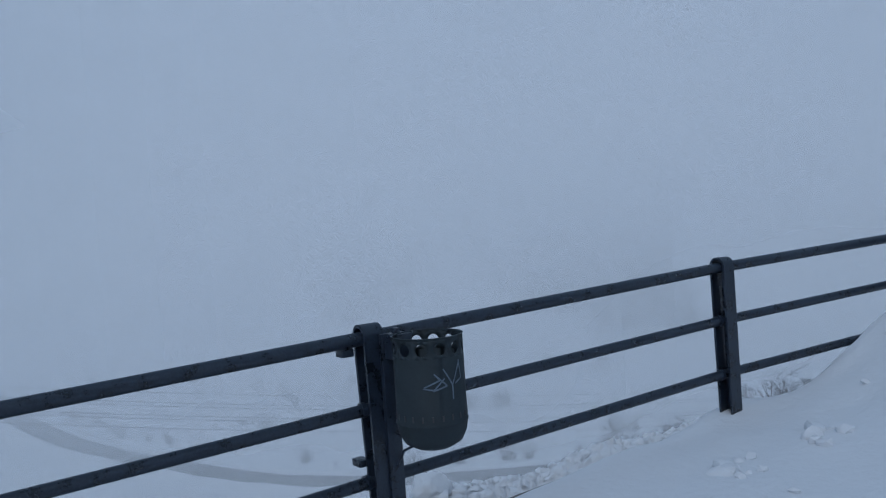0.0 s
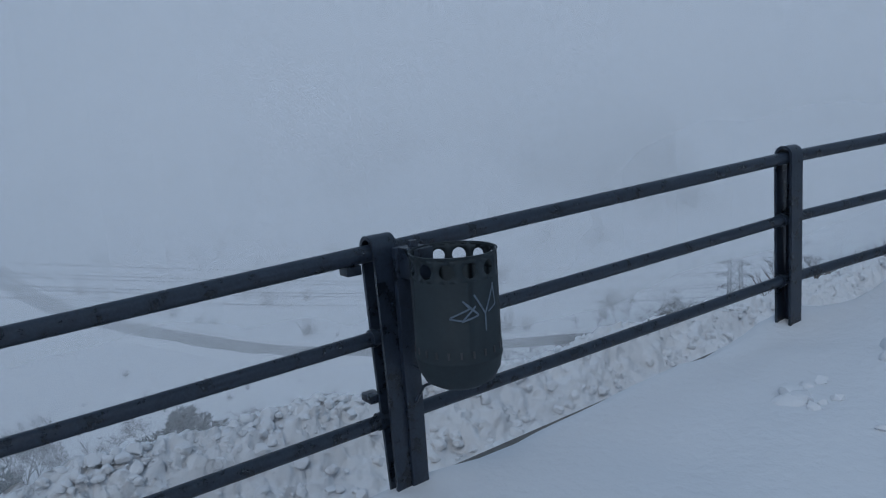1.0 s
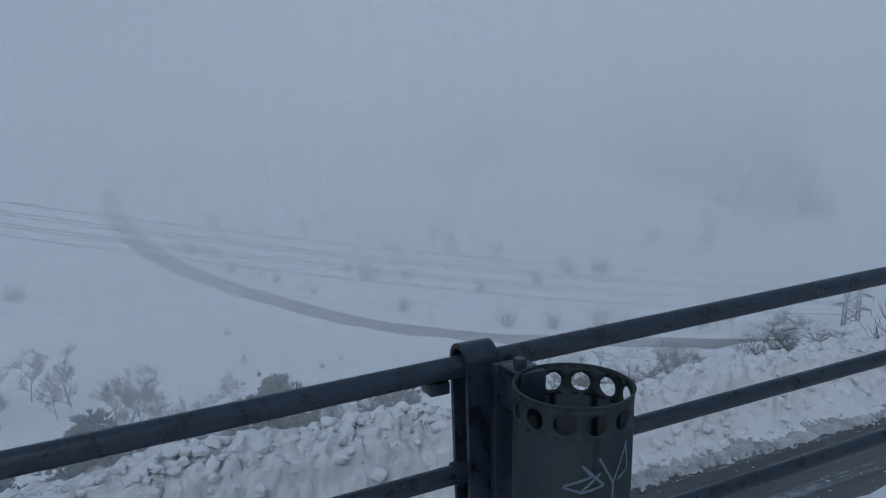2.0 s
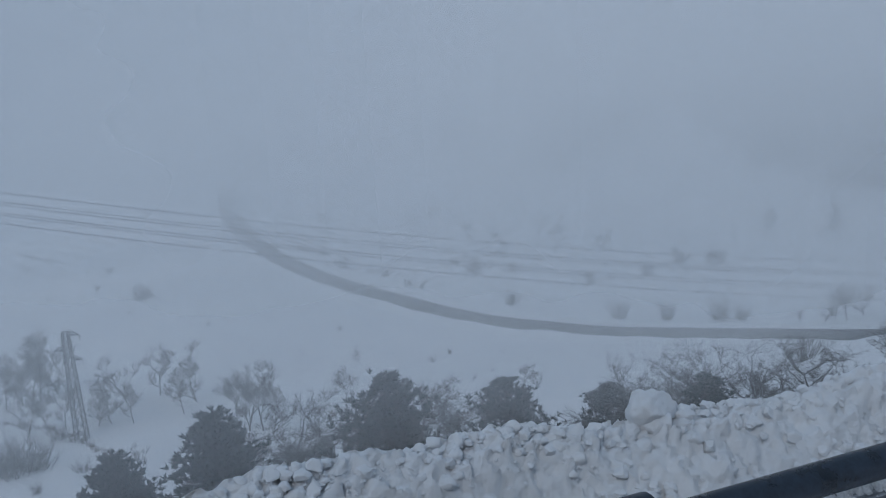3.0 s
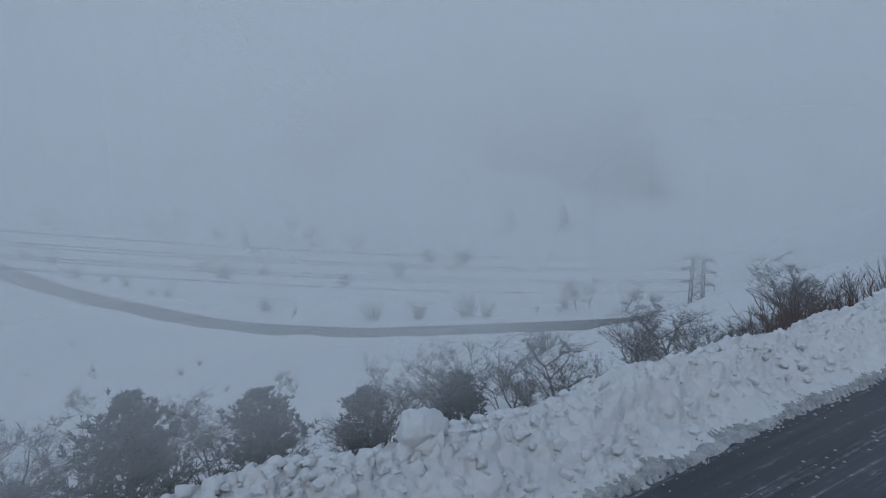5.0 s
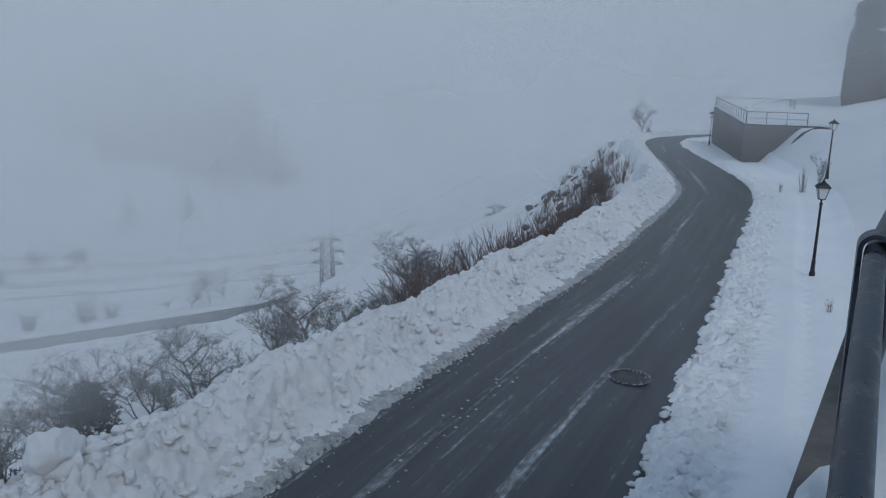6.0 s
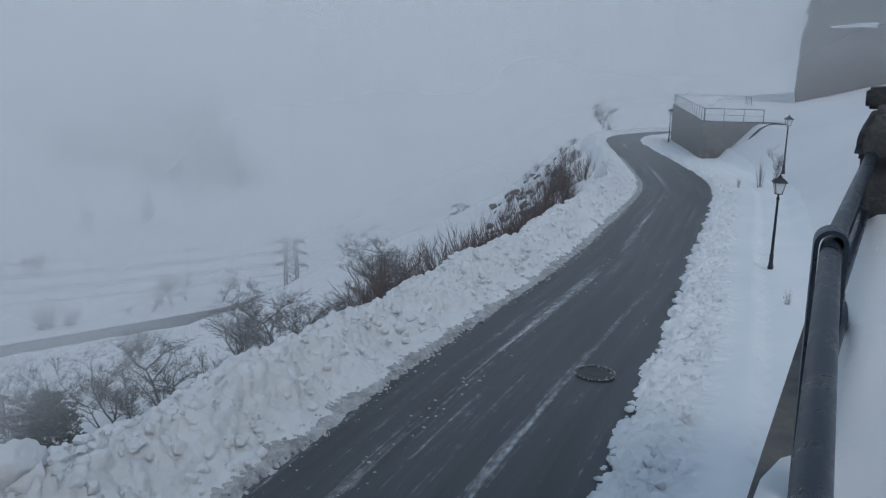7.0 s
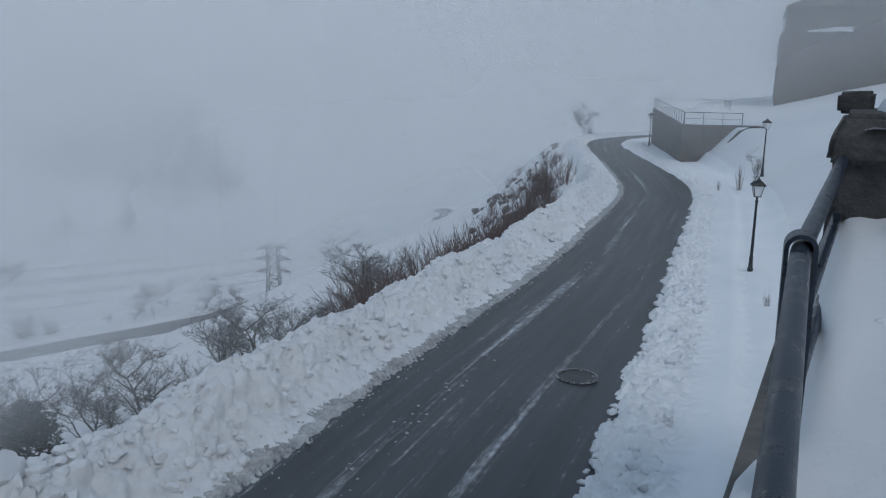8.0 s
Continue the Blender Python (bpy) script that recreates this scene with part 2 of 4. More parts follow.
def lumps(x, y, z, scale, octaves=4):
    return noise.fractal(Vector((x, y, z)) * scale, 0.8, 2.1, octaves)


def cells(x, y, z, scale):
    """Blocky relief: distance to the border of irregular clods."""
    d = noise.voronoi(Vector((x, y, z)) * scale)[0]
    return d[1] - d[0]


def domes(x, y, z, scale):
    """Rounded crumbly relief with creases between the lumps, from about -0.5 to 0.5."""
    d = noise.voronoi(Vector((x, y, z)) * scale)[0]
    return 0.5 - min(1.0, (d[0] * 1.15) ** 2)


def sheet(xs, ys, height):
    b, w = Build(), len(xs)
    b.v = [(x, y, height(x, y)) for y in ys for x in xs]
    b.f = [(j * w + i, j * w + i + 1, (j + 1) * w + i + 1, (j + 1) * w + i) for j in range(len(ys) - 1) for i in range(w - 1)]
    return b


# ---- the lie of the land ----
def smooth(a, b, v):
    t = min(1.0, max(0.0, (v - a) / (b - a)))
    return t * t * (3 - 2 * t)


def between(table, v):
    """Smoothly interpolated value of a table of (position, value)."""
    if v <= table[0][0]:
        return table[0][1]
    for (a, p), (b, q) in zip(table, table[1:]):
        if v <= b:
            return p + (q - p) * (v - a) / (b - a)
    return table[-1][1]


# the near road: left edge, right edge and level along y
ROAD_L = [(-60, -7.3), (8, -7.05), (13.4, -6.93), (18, -6.65), (26, -6.4), (33, -6.65), (41, -6.85), (45, -7.1), (53, -9.2), (66, -12.85), (80, -16.4), (90, -17.5), (104, -15), (120, -6)]
ROAD_R = [(-60, -2.4), (8, -2.2), (20, -2.25), (26, -2.6), (37, -2.85), (44.5, -3.1), (50, -4.05), (57, -6.35), (66.5, -9.25), (80.4, -13), (90, -14), (104, -11), (120, -2)]
ROAD_Z = [(-60, 1.0), (8, 0.1), (16, 0.0), (28, -0.4), (42, -0.75), (60, -1.0), (83, -1.9), (120, -3.5)]
SLOPE = [(0, -0.35), (1.5, -1.6), (3, -2.8), (12, -8.6), (30, -18.5), (60, -34.0), (85, -43.5), (110, -45.0), (420, -45.0), (700, -10.0), (1200, 60.0)]


def base_z(x, y):
    """Height of the hillside and valley without fine relief."""
    rl, rr, rz = between(ROAD_L, y), between(ROAD_R, y), between(ROAD_Z, y)
    if x > rr:
        d = x - rr - 3.4
        top = 2.75 + 0.05 * max(0.0, y - 60) + 0.25 * max(0.0, x)
        steep = 0.10 + 0.45 * smooth(20, 50, y) + 0.55 * smooth(53, 62, y)
        return rz + 0.05 + (min(top, steep * d) if d > 0 else 0.0)
    if x > rl - 1.9:
        return rz - 0.06
    d = rl - 1.9 - x
    # a rocky shoulder outside the bend
    knoll = 1.5 * smooth(40, 52, y) * (1 - smooth(75, 95, y)) * (1 - smooth(1.5, 9, d)) * smooth(0, 1.5, d)
    # a spur that runs out above the valley
    spur = 3.4 * math.exp(-((d - 40) / 11) ** 2 - ((y - 58) / 11) ** 2)
    # a wooded hill on the far side of the valley
    s = -0.72 * x + 0.69 * y - 228
    hill = 75.0 * smooth(0, 210, s) * smooth(70, 170, y)
    return rz * (1 - smooth(0, 40, d)) - 0.06 + between(SLOPE, d) + knoll + spur + hill


def land_z(x, y):
    far = smooth(20, 120, abs(x) + abs(y) * 0.3)
    z = base_z(x, y)
    rl, rr = between(ROAD_L, y), between(ROAD_R, y)
    if rl - 0.2 < x < rr + 0.2:
        return z - 0.05
    z += far * (0.12 + 1.0 * smooth(-45.2, -40, z)) * lumps(x, y, 3.0, 0.03, 3) + 0.1 * lumps(x, y, 1.0, 0.35, 3) * smooth(0, 1.5, max(rl - x, x - rr))
    if rl - 16 < x < rl - 2.5 and 38 < y < 95:
        z += 0.7 * abs(lumps(x, y, 5.0, 0.5, 4)) * smooth(38, 46, y)
    return z


def graded(lo, hi, fine_lo, fine_hi, step, grow):
    vals = list(np.arange(fine_lo, fine_hi + step / 2, step))
    s, v = step, fine_hi
    while v < hi:
        s *= grow
        v += s
        vals.append(v)
    s, v = step, fine_lo
    while v > lo:
        s *= grow
        v -= s
        vals.insert(0, v)
    return [float(q) for q in vals]


def terrain(x, y):
    z = land_z(x, y)
    return z - 1.0 if (x > 0.0 and -40 < y < 7) else z


ground = thing("ground", sheet(graded(-1500, 900, -22, 6, 0.35, 1.045), graded(-1200, 1500, -4, 66, 0.45, 1.05), terrain), SNOW_FAR,
               "snow-covered hillside falling to a wide white valley", "ground", "structure", smooth_angle=0)
ground.data.polygons.foreach_set("use_smooth", [True] * len(ground.data.polygons))


def ribbon(name, rows, material, label, category):
    """A road strip: rows of (left xyz, right xyz, v), with across-and-along UVs in metres."""
    n_across = 7
    b = Build()
    uv = []
    for a, c, v in rows:
        a, c = Vector(a), Vector(c)
        for i in range(n_across):
            s = i / (n_across - 1)
            p = a.lerp(c, s)
            p.z += 0.05 * (1 - (2 * s - 1) ** 2)
            b.v.append(p[:])
            uv.append(((c - a).length * s, v))
    for j in range(len(rows) - 1):
        for i in range(n_across - 1):
            k = j * n_across + i
            b.f.append((k, k + 1, k + n_across + 1, k + n_across))
    ob = thing(name, b, material, label, category, "structure")
    layer = ob.data.uv_layers.new(name="UVMap")
    for loop in ob.data.loops:
        layer.data[loop.index].uv = uv[loop.vertex_index]
    return ob


def softened(table, v):
    return sum(between(table, v + d) for d in (-3, -1.5, 0, 1.5, 3)) / 5


rows = []
for j in range(301):
    y = -40 + j * 0.5
    z = softened(ROAD_Z, y)
    rows.append(((softened(ROAD_L, y) - 0.7, y, z), (softened(ROAD_R, y) + 0.5, y, z), y))
road = ribbon("road", rows, ASPHALT, "wet dark asphalt road with slush between the wheel tracks", "road")

# the road in the valley
VALLEY = [(-520, 76), (-430, 40), (-350, 31), (-281, 29.9), (-235, 34), (-204, 40.7), (-179.5, 49), (-154, 59.5), (-138, 71.3), (-123.2, 86.5), (-110.3, 103), (-101.2, 116.5), (-94.3, 129.6), (-88, 152), (-80, 200)]


def curve_points(pts, per=8):
    out = []
    for i in range(len(pts) - 1):
        p0, p1, p2, p3 = [Vector((*pts[max(0, min(len(pts) - 1, i + k))], 0)) for k in (-1, 0, 1, 2)]
        for j in range(per):
            t = j / per
            out.append(0.5 * (2 * p1 + (p2 - p0) * t + (2 * p0 - 5 * p1 + 4 * p2 - p3) * t * t + (3 * p1 - p0 - 3 * p2 + p3) * t ** 3))
    return out


line = curve_points(VALLEY)
rows, run = [], 0.0
sides = []
for i, p in enumerate(line):
    d = (line[min(i + 1, len(line) - 1)] - line[max(i - 1, 0)]).normalized()
    nrm = Vector((-d.y, d.x, 0))
    half = 3.8
    z = max(-44.72, base_z(p.x, p.y) + 0.3)
    run += (p - line[i - 1]).length if i else 0
    rows.append(((*(p + nrm * half).xy, z), (*(p - nrm * half).xy, z), run))
    sides.append((p, nrm, z))
valley_road = ribbon("valley_road", rows, ASPHALT_FAR, "cleared asphalt road curving across the snowy valley", "road")


def berm(name, sign):
    b = Build()
    prof = [(3.6, -0.05), (3.9, 0.35), (4.5, 0.75), (5.2, 0.6), (6.4, 0.0), (8.5, -1.2)]
    for i, (p, nrm, z) in enumerate(sides):
        for o, h in prof:
            q = p + nrm * sign * (o + 0.25 * lumps(p.x, p.y, o, 0.13, 2))
            b.v.append((q.x, q.y, z + h * (1 + 0.5 * lumps(p.x, p.y, 9.0, 0.1, 2))))
    w = len(prof)
    b.f = [(i * w + k, i * w + k + 1, (i + 1) * w + k + 1, (i + 1) * w + k) for i in range(len(sides) - 1) for k in range(w - 1)]
    return thing(name, b, SNOW_FAR, "ploughed snow berm along the valley road", "snow bank", "structure")


berm("valley_berm", 1)
berm("valley_berm", -1)


# ---- ploughed snow along the near road ----
def bank_profile(y):
    """Offsets outwards from the road's left edge and heights of the ploughed bank."""
    near = 1 - smooth(0, 11, y)
    h = 0.9 + 0.28 * near + 0.09 * math.sin(y * 0.7) + 0.07 * math.sin(y * 1.9 + 1)
    h *= 1 - 0.6 * smooth(64, 84, y)
    w = 1 + 0.3 * near
    prof = [(-0.1, -0.03), (0.0, 0.08), (0.2, 0.17), (0.4, 0.3), (0.62, 0.5), (0.85, 0.76 * h), (1.1, 0.94 * h), (1.35, h), (1.6, 0.94 * h), (1.85, 0.66 * h), (2.3, -0.1), (2.9, -1.0), (4.6, -3.8)]
    return [(o if o < 0.3 else 0.3 + (o - 0.3) * w, z) for o, z in prof]


def snow_bank():
    b = Build()
    ys = list(np.arange(-10, 0, 0.1)) + list(np.arange(0, 22, 0.05)) + list(np.arange(22, 45, 0.09)) + list(np.arange(45, 116, 0.2))
    w = 84
    for y in ys:
        prof, x0, z0 = bank_profile(y), softened(ROAD_L, y), softened(ROAD_Z, y)
        for i in range(w):
            o = -0.1 + 4.7 * (i / (w - 1)) ** 1.25
            h = between(prof, o)
            body = (0.35 * smooth(-0.1, 0.1, o) + 0.65 * smooth(0.05, 0.6, o)) * (1 - 0.6 * smooth(3.0, 4.4, o))
            x = x0 - o
            q = 0.3 * noise.noise(Vector((x, y, h)) * 1.7)
            w2 = 0.12 * noise.noise(Vector((x, y, h + 5)) * 5.0)
            top = smooth(0.7, 1.2, o)
            blocks = (0.35 + 0.65 * top) * (min(cells(x + q, y - q, h * 1.2, 3.4), 0.4) - 0.22) + 0.6 * (min(cells(x - q + w2, y + q, h * 1.2 - w2, 7.0), 0.35) - 0.18)
            scoop = -0.1 * abs(lumps(x * 0.6, y * 1.5 + 0.8 * h, 2.0, 1.3, 2)) * (1 - top)
            r = 0.1 * lumps(x, y, h, 0.9, 3) + 0.3 * blocks + scoop + 0.08 * lumps(x + w2, y - w2, h + 4, 3.0, 6) + 0.05 * (0.4 - abs(lumps(x, y, h, 7.0, 4)))
            edge = 0.1 * lumps(0, y, 4.0, 1.6, 4) * (1 - smooth(0.2, 0.8, o)) + 0.05 * (cells(x, y, 0, 6.0) - 0.2) * (1 - body)
            b.v.append((x + r * 0.55 * body + edge, y + 0.25 * r * body, z0 + h + r * body + 0.4 * edge * smooth(-0.1, 0.15, o)))
    n = len(ys)
    b.f = [(j * w + i, (j + 1) * w + i, (j + 1) * w + i + 1, j * w + i + 1) for j in range(n - 1) for i in range(w - 1)]
    return thing("snow_bank", b, SNOW_PLOUGHED, "tall bank of lumpy ploughed snow along the road", "snow bank", "structure", smooth_angle=1.4)


snow_bank()


def tread_strip():
    """Packed slush between bank and asphalt, printed by tyre lugs."""
    b, w = Build(), 26
    ys = list(np.arange(-6, 26, 0.035)) + list(np.arange(26, 60, 0.12))
    for y in ys:
        x0, z0 = softened(ROAD_L, y), softened(ROAD_Z, y)
        out = 0.36 + 0.05 * lumps(3, y, 1.0, 0.5, 4) + 0.05 * lumps(9, y, 2.0, 2.4, 3)
        for i in range(w):
            f = i / (w - 1)
            o = -out + f * (out + 0.25)
            x = x0 - o
            lug = abs(((y + 0.55 * abs(f - 0.42)) / 0.17) % 1.0 - 0.5) * 2
            mark = smooth(0.06, 0.2, f) * (1 - smooth(0.62, 0.8, f)) * smooth(-0.25, 0.2, lumps(1, y, 6.0, 0.25, 2) + 0.15)
            h = 0.02 + 0.05 * smooth(0.0, 0.3, f) + 0.085 * mark * (lug - 0.6) + 0.035 * lumps(x, y, 3.0, 5.0, 3) + 0.05 * max(0.0, lumps(x, y, 1.0, 1.7, 3)) * smooth(0.5, 0.9, f)
            b.v.append((x, y, z0 + (h if 0 < i else -0.01)))
    b.f = [(j * w + i, (j + 1) * w + i, (j + 1) * w + i + 1, j * w + i + 1) for j in range(len(ys) - 1) for i in range(w - 1)]
    return thing("slush_strip", b, TREAD, "packed grey slush with tyre tread marks beside the bank", "slush", "structure", smooth_angle=1.2)


tread_strip()


def clod(b, p, r, seed, squash=0.75):
    """An angular lump of snow."""
    bm = bmesh.new()
    bmesh.ops.create_icosphere(bm, subdivisions=4 if r > 0.25 else 3 if r > 0.1 else 2 if r > 0.05 else 1, radius=1)
    q = Euler((seed * 1.3, seed * 2.1, seed * 0.7)).to_matrix()
    cut = random.Random(seed)
    planes = [(Vector((cut.gauss(0, 1), cut.gauss(0, 1), cut.gauss(0, 1))).normalized(), 0.45 + 0.4 * cut.random()) for k in range(8)]
    for v in bm.verts:
        c = v.co * (1 + 0.3 * noise.noise(v.co * 1.2 + Vector((seed * 3.7, 0, 0))))
        for d, far in planes:
            if c.dot(d) > far:
                c = c - d * (c.dot(d) - far) * 0.9
        c = q @ (c * (1 + 0.16 * noise.noise(v.co * 3.5 + Vector((0, seed * 1.9, 0)))))
        v.co = Vector((c.x * r, c.y * r, c.z * r * squash)) * 1.25 + Vector(p)
    bm.verts.index_update()
    b.add([v.co[:] for v in bm.verts], [[v.index for v in f.verts] for f in bm.faces])
    bm.free()


def clods(name, count, place, label, material=None):
    b = Build()
    for i in range(count):
        p, r = place()
        clod(b, p, r, i + random.random())
    return thing(name, b, material or SNOW_PLOUGHED, label, "snow clods", "stuff", smooth_angle=0.7)


def on_bank():
    y = -6 + 58 * random.random() ** 1.3
    o = random.choice((0.05 + 0.6 * random.random(), 0.5 + 1.3 * random.random(), 0.9 + 0.9 * random.random(), 1.15 + 0.6 * random.random()))
    r = 0.014 + 0.1 * random.random() ** 5
    return (softened(ROAD_L, y) - o, y, softened(ROAD_Z, y) + between(bank_profile(y), o) + r * 0.05), r


def beside_road():
    y = 3 + 50 * random.random() ** 1.2
    o = -0.05 + 1.1 * random.random() ** 1.6
    r = 0.022 + 0.085 * random.random() ** 2.5
    return (softened(ROAD_R, y) + o + 0.12, y, softened(ROAD_Z, y) + 0.14 * smooth(0, 0.7, o) + r * 0.35), r


def on_road():
    y = 4 + 45 * random.random()
    s = random.choice((1.45, 1.55, 1.6, 1.7, 1.75, 3.25, 0.5, 0.6, 0.4 + 4.0 * random.random()))
    r = 0.006 + (0.035 if 1.3 < s < 1.8 else 0.012) * random.random() ** 4
    return (softened(ROAD_L, y) + s + random.gauss(0, 0.14), y, softened(ROAD_Z, y) + 0.03 + r * 0.15), r


def at_toe():
    y = -4 + 52 * random.random() ** 1.2
    o = -0.48 + 0.55 * random.random()
    r = 0.01 + 0.03 * random.random() ** 3
    return (softened(ROAD_L, y) - o, y, softened(ROAD_Z, y) + max(0.03, between(bank_profile(y), o)) + r * 0.35 + 0.01), r


clods("slush_crumbs", 1300, at_toe, "dirty slush crumbs along the foot of the bank", SLUSH)
clods("snow_clods", 6500, on_bank, "broken lumps of ploughed snow on the bank")
clods("snow_clods", 1900, beside_road, "crumbled snow along the edge of the road")
clods("slush_crumbs", 2200, on_road, "small slush crumbs on the wet asphalt", SLUSH)


def verge():
    """The trampled and ploughed snow on the near side of the road, with a ragged edge."""
    b = Build()
    ys = list(np.arange(-10, 2, 0.12)) + list(np.arange(2, 32, 0.055)) + list(np.arange(32, 50, 0.12)) + list(np.arange(50, 100, 0.25))
    w = 56
    for y in ys:
        x0, z0 = softened(ROAD_R, y), softened(ROAD_Z, y)
        rag = 0.28 * lumps(7, y, 2.0, 0.9, 5)
        for i in range(w):
            o = 4.2 * (i / (w - 1)) ** 1.3
            rough = 1 - smooth(1.0, 1.9, o)
            x = x0 + rag * (1 - smooth(0, 1.5, o)) + o
            h = -0.02 + 0.17 * smooth(0.0, 0.35, o) + 0.05 * smooth(0.3, 2, o)
            h += rough * smooth(0, 0.2, o) * (0.22 * (min(cells(x + 0.1 * rag, y, 0, 3.0), 0.4) - 0.2) + 0.16 * (min(cells(x, y, 3, 6.5), 0.4) - 0.2) + 0.12 * domes(x, y, 7, 10.0) + 0.08 * lumps(x, y, 0, 2.5, 4))
            step = round(y / 0.36)
            h -= 0.03 * math.exp(-((o - 2.35) / 0.22) ** 2) + 0.09 * math.exp(-((y - step * 0.36) / 0.1) ** 2 - ((o - 2.35 - 0.08 * (-1) ** step) / 0.07) ** 2)
            h += 0.05 * math.exp(-((o - 2.0) / 0.2) ** 2)
            z = z0 + h + (land_z(x, y) - z0 - 0.02) * smooth(2.4, 4.2, o) if o > 2.4 else z0 + h
            b.v.append((x, y, z if o < 4.15 else land_z(x, y) - 0.1))
    n = len(ys)
    b.f = [(j * w + i, j * w + i + 1, (j + 1) * w + i + 1, (j + 1) * w + i) for j in range(n - 1) for i in range(w - 1)]
    return thing("snow_verge", b, SNOW_VERGE, "trampled crumbly snow beside the road", "snow", "structure", smooth_angle=1.4)


verge()

lump = Build()
clod(lump, (0, 0, 0), 0.32, 4.2, 0.9)
for k in range(4):
    clod(lump, (random.gauss(0, 0.22), random.gauss(0, 0.22), -0.15), 0.14 + 0.08 * random.random(), 9 + k, 0.85)
block = thing("snow_block", lump, SNOW_PLOUGHED, "big rounded block of snow on top of the bank", "snow block", smooth_angle=1.3)
block.location = (-8.6, 6.1, 1.2)

# ---- the terrace, its wall and railing ----
EDGE = [(-40, -1.6), (-12, -0.42), (0, 0.02), (2.75, 0.03), (5.2, 0.29), (9, 0.85)]


def terrace_z(x, y):
    z = 4.545 + 0.034 * y + 0.66 * smooth(2.5, 5.4, y) * (1 - 0.2 * smooth(0.5, 4, x)) + 0.12 * smooth(1.5, 3.0, y) * smooth(0.2, 1.2, x)
    z += 0.05 * lumps(x, y, 2.0, 0.8, 3) + (0.05 * lumps(x, y, 5.0, 1.9, 4) + 0.07 * (min(cells(x, y * 0.7, 2, 1.5), 0.35) - 0.2)) * smooth(1.4, 2.6, y) + 0.25 * smooth(0.6, 2.5, x) * smooth(1.0, 4.0, y)
    z -= 0.05 * (1 - smooth(-0.1, 0.02, x - between(EDGE, y)))
    return z - 0.34 * smooth(2.9, 3.6, y) * (1 - smooth(0.03, 0.2, x - between(EDGE, y)))


b = Build()
ys, w = [float(v) for v in np.arange(-40, 9.01, 0.14)], 60
for y in ys:
    for i in range(w):
        x = between(EDGE, y) - 0.085 + 0.13 * smooth(2.75, 3.2, y) + 26 * (i / (w - 1)) ** 2.2
        b.v.append((x, y, terrace_z(x, y)))
b.f = [(j * w + i, j * w + i + 1, (j + 1) * w + i + 1, (j + 1) * w + i) for j in range(len(ys) - 1) for i in range(w - 1)]
thing("terrace_snow", b, SNOW, "smooth drifted snow on the terrace behind the railing", "snow", "structure", smooth_angle=0)
bpy.data.objects["terrace_snow"].data.polygons.foreach_set("use_smooth", [True] * ((len(ys) - 1) * (w - 1)))


def along(pts, z0, z1, x_in, x_out, rise=0.0):
    """A wall that follows the terrace's edge, from z0 up to z1."""
    b = Build()
    for y, x in pts:
        b.v += [(x + x_out, y, z0 + rise * y), (x + x_out, y, z1 + rise * y), (x + x_in, y, z1 + rise * y), (x + x_in, y, z0 + rise * y)]
    for i in range(len(pts) - 1):
        b.f += [(4 * i + k, 4 * i + (k + 1) % 4, 4 * i + 4 + (k + 1) % 4, 4 * i + 4 + k) for k in range(4)]
    b.f += [(0, 1, 2, 3), tuple(4 * (len(pts) - 1) + k for k in (3, 2, 1, 0))]
    return b


thing("terrace_wall", along(EDGE, -3.0, 4.383, 0.12, -0.08, 0.034), CONCRETE, "stained concrete retaining wall under the terrace", "wall", "structure", smooth_angle=0.3)
thing("wall_coping", along(EDGE, 4.386, 4.465, 0.1, -0.115, 0.034), CONCRETE, "weathered concrete coping on the terrace wall", "coping", "structure", smooth_angle=0.3)

railing = holder("railing", "dark painted steel railing with three pipes on strap posts", "railing", at=(0, 0, 4.4))
RAILS = ((5.54, 5.651, 5.741, 0.035), (5.187, 5.294, 5.384, 0.031), (4.827, 4.932, 5.022, 0.031))


def railing_part(name, build, material, label=""):
    ob = part(name, build, material, railing, label)
    ob.matrix_parent_inverse = Matrix.Translation((0, 0, -4.4))
    return ob


for z1, z2, z3, r in RAILS:
    p0, p1, p2, p3 = Vector((-0.5, -12, z1 - 0.45)), Vector((-0.04, 0.05, z1)), Vector((0.106, 2.72, z2)), Vector((0.42, 5.1, z3))
    for a, c in ((p0, p1), (p1, p2), (p2, p3)):
        n = 14
        railing_part("pipe", Build().tube([a.lerp(c, i / n) for i in range(n + 1)], r, 14), RAIL)


def strap_post(x, y, top, foot, lean):
    """An inverted U of flat steel that straddles the rails; its outer leg leans in towards the foot and ends in a bent toe."""
    b, hw, th, gap = Build(), 0.055, 0.016, 0.04
    prof = [(-gap + lean - 0.06, foot + 0.012), (-gap + lean - 0.012, foot + 0.02), (-gap + lean, foot + 0.06), (-gap + lean * 0.4, foot + 0.6)]
    prof += [(-gap * math.cos(a), top - gap + gap * math.sin(a)) for a in [math.pi * k / 10 for k in range(11)]]
    prof += [(gap + lean * 0.3, foot + 0.6), (gap + lean * 0.5, foot)]
    k = len(prof)
    for i, (px, pz) in enumerate(prof):
        q, s = Vector(prof[max(i - 1, 0)]), Vector(prof[min(i + 1, k - 1)])
        d = (s - q).normalized()
        nx, nz = -d.y, d.x
        for sx, sy in ((0, -hw), (0, hw), (th, hw), (th, -hw)):
            b.v.append((x + px + nx * sx, y + sy, pz + nz * sx))
    for i in range(k - 1):
        b.f += [(4 * i + j, 4 * i + (j + 1) % 4, 4 * i + 4 + (j + 1) % 4, 4 * i + 4 + j) for j in range(4)]
    b.f += [(0, 1, 2, 3), tuple(4 * (k - 1) + j for j in (3, 2, 1, 0))]
    return b


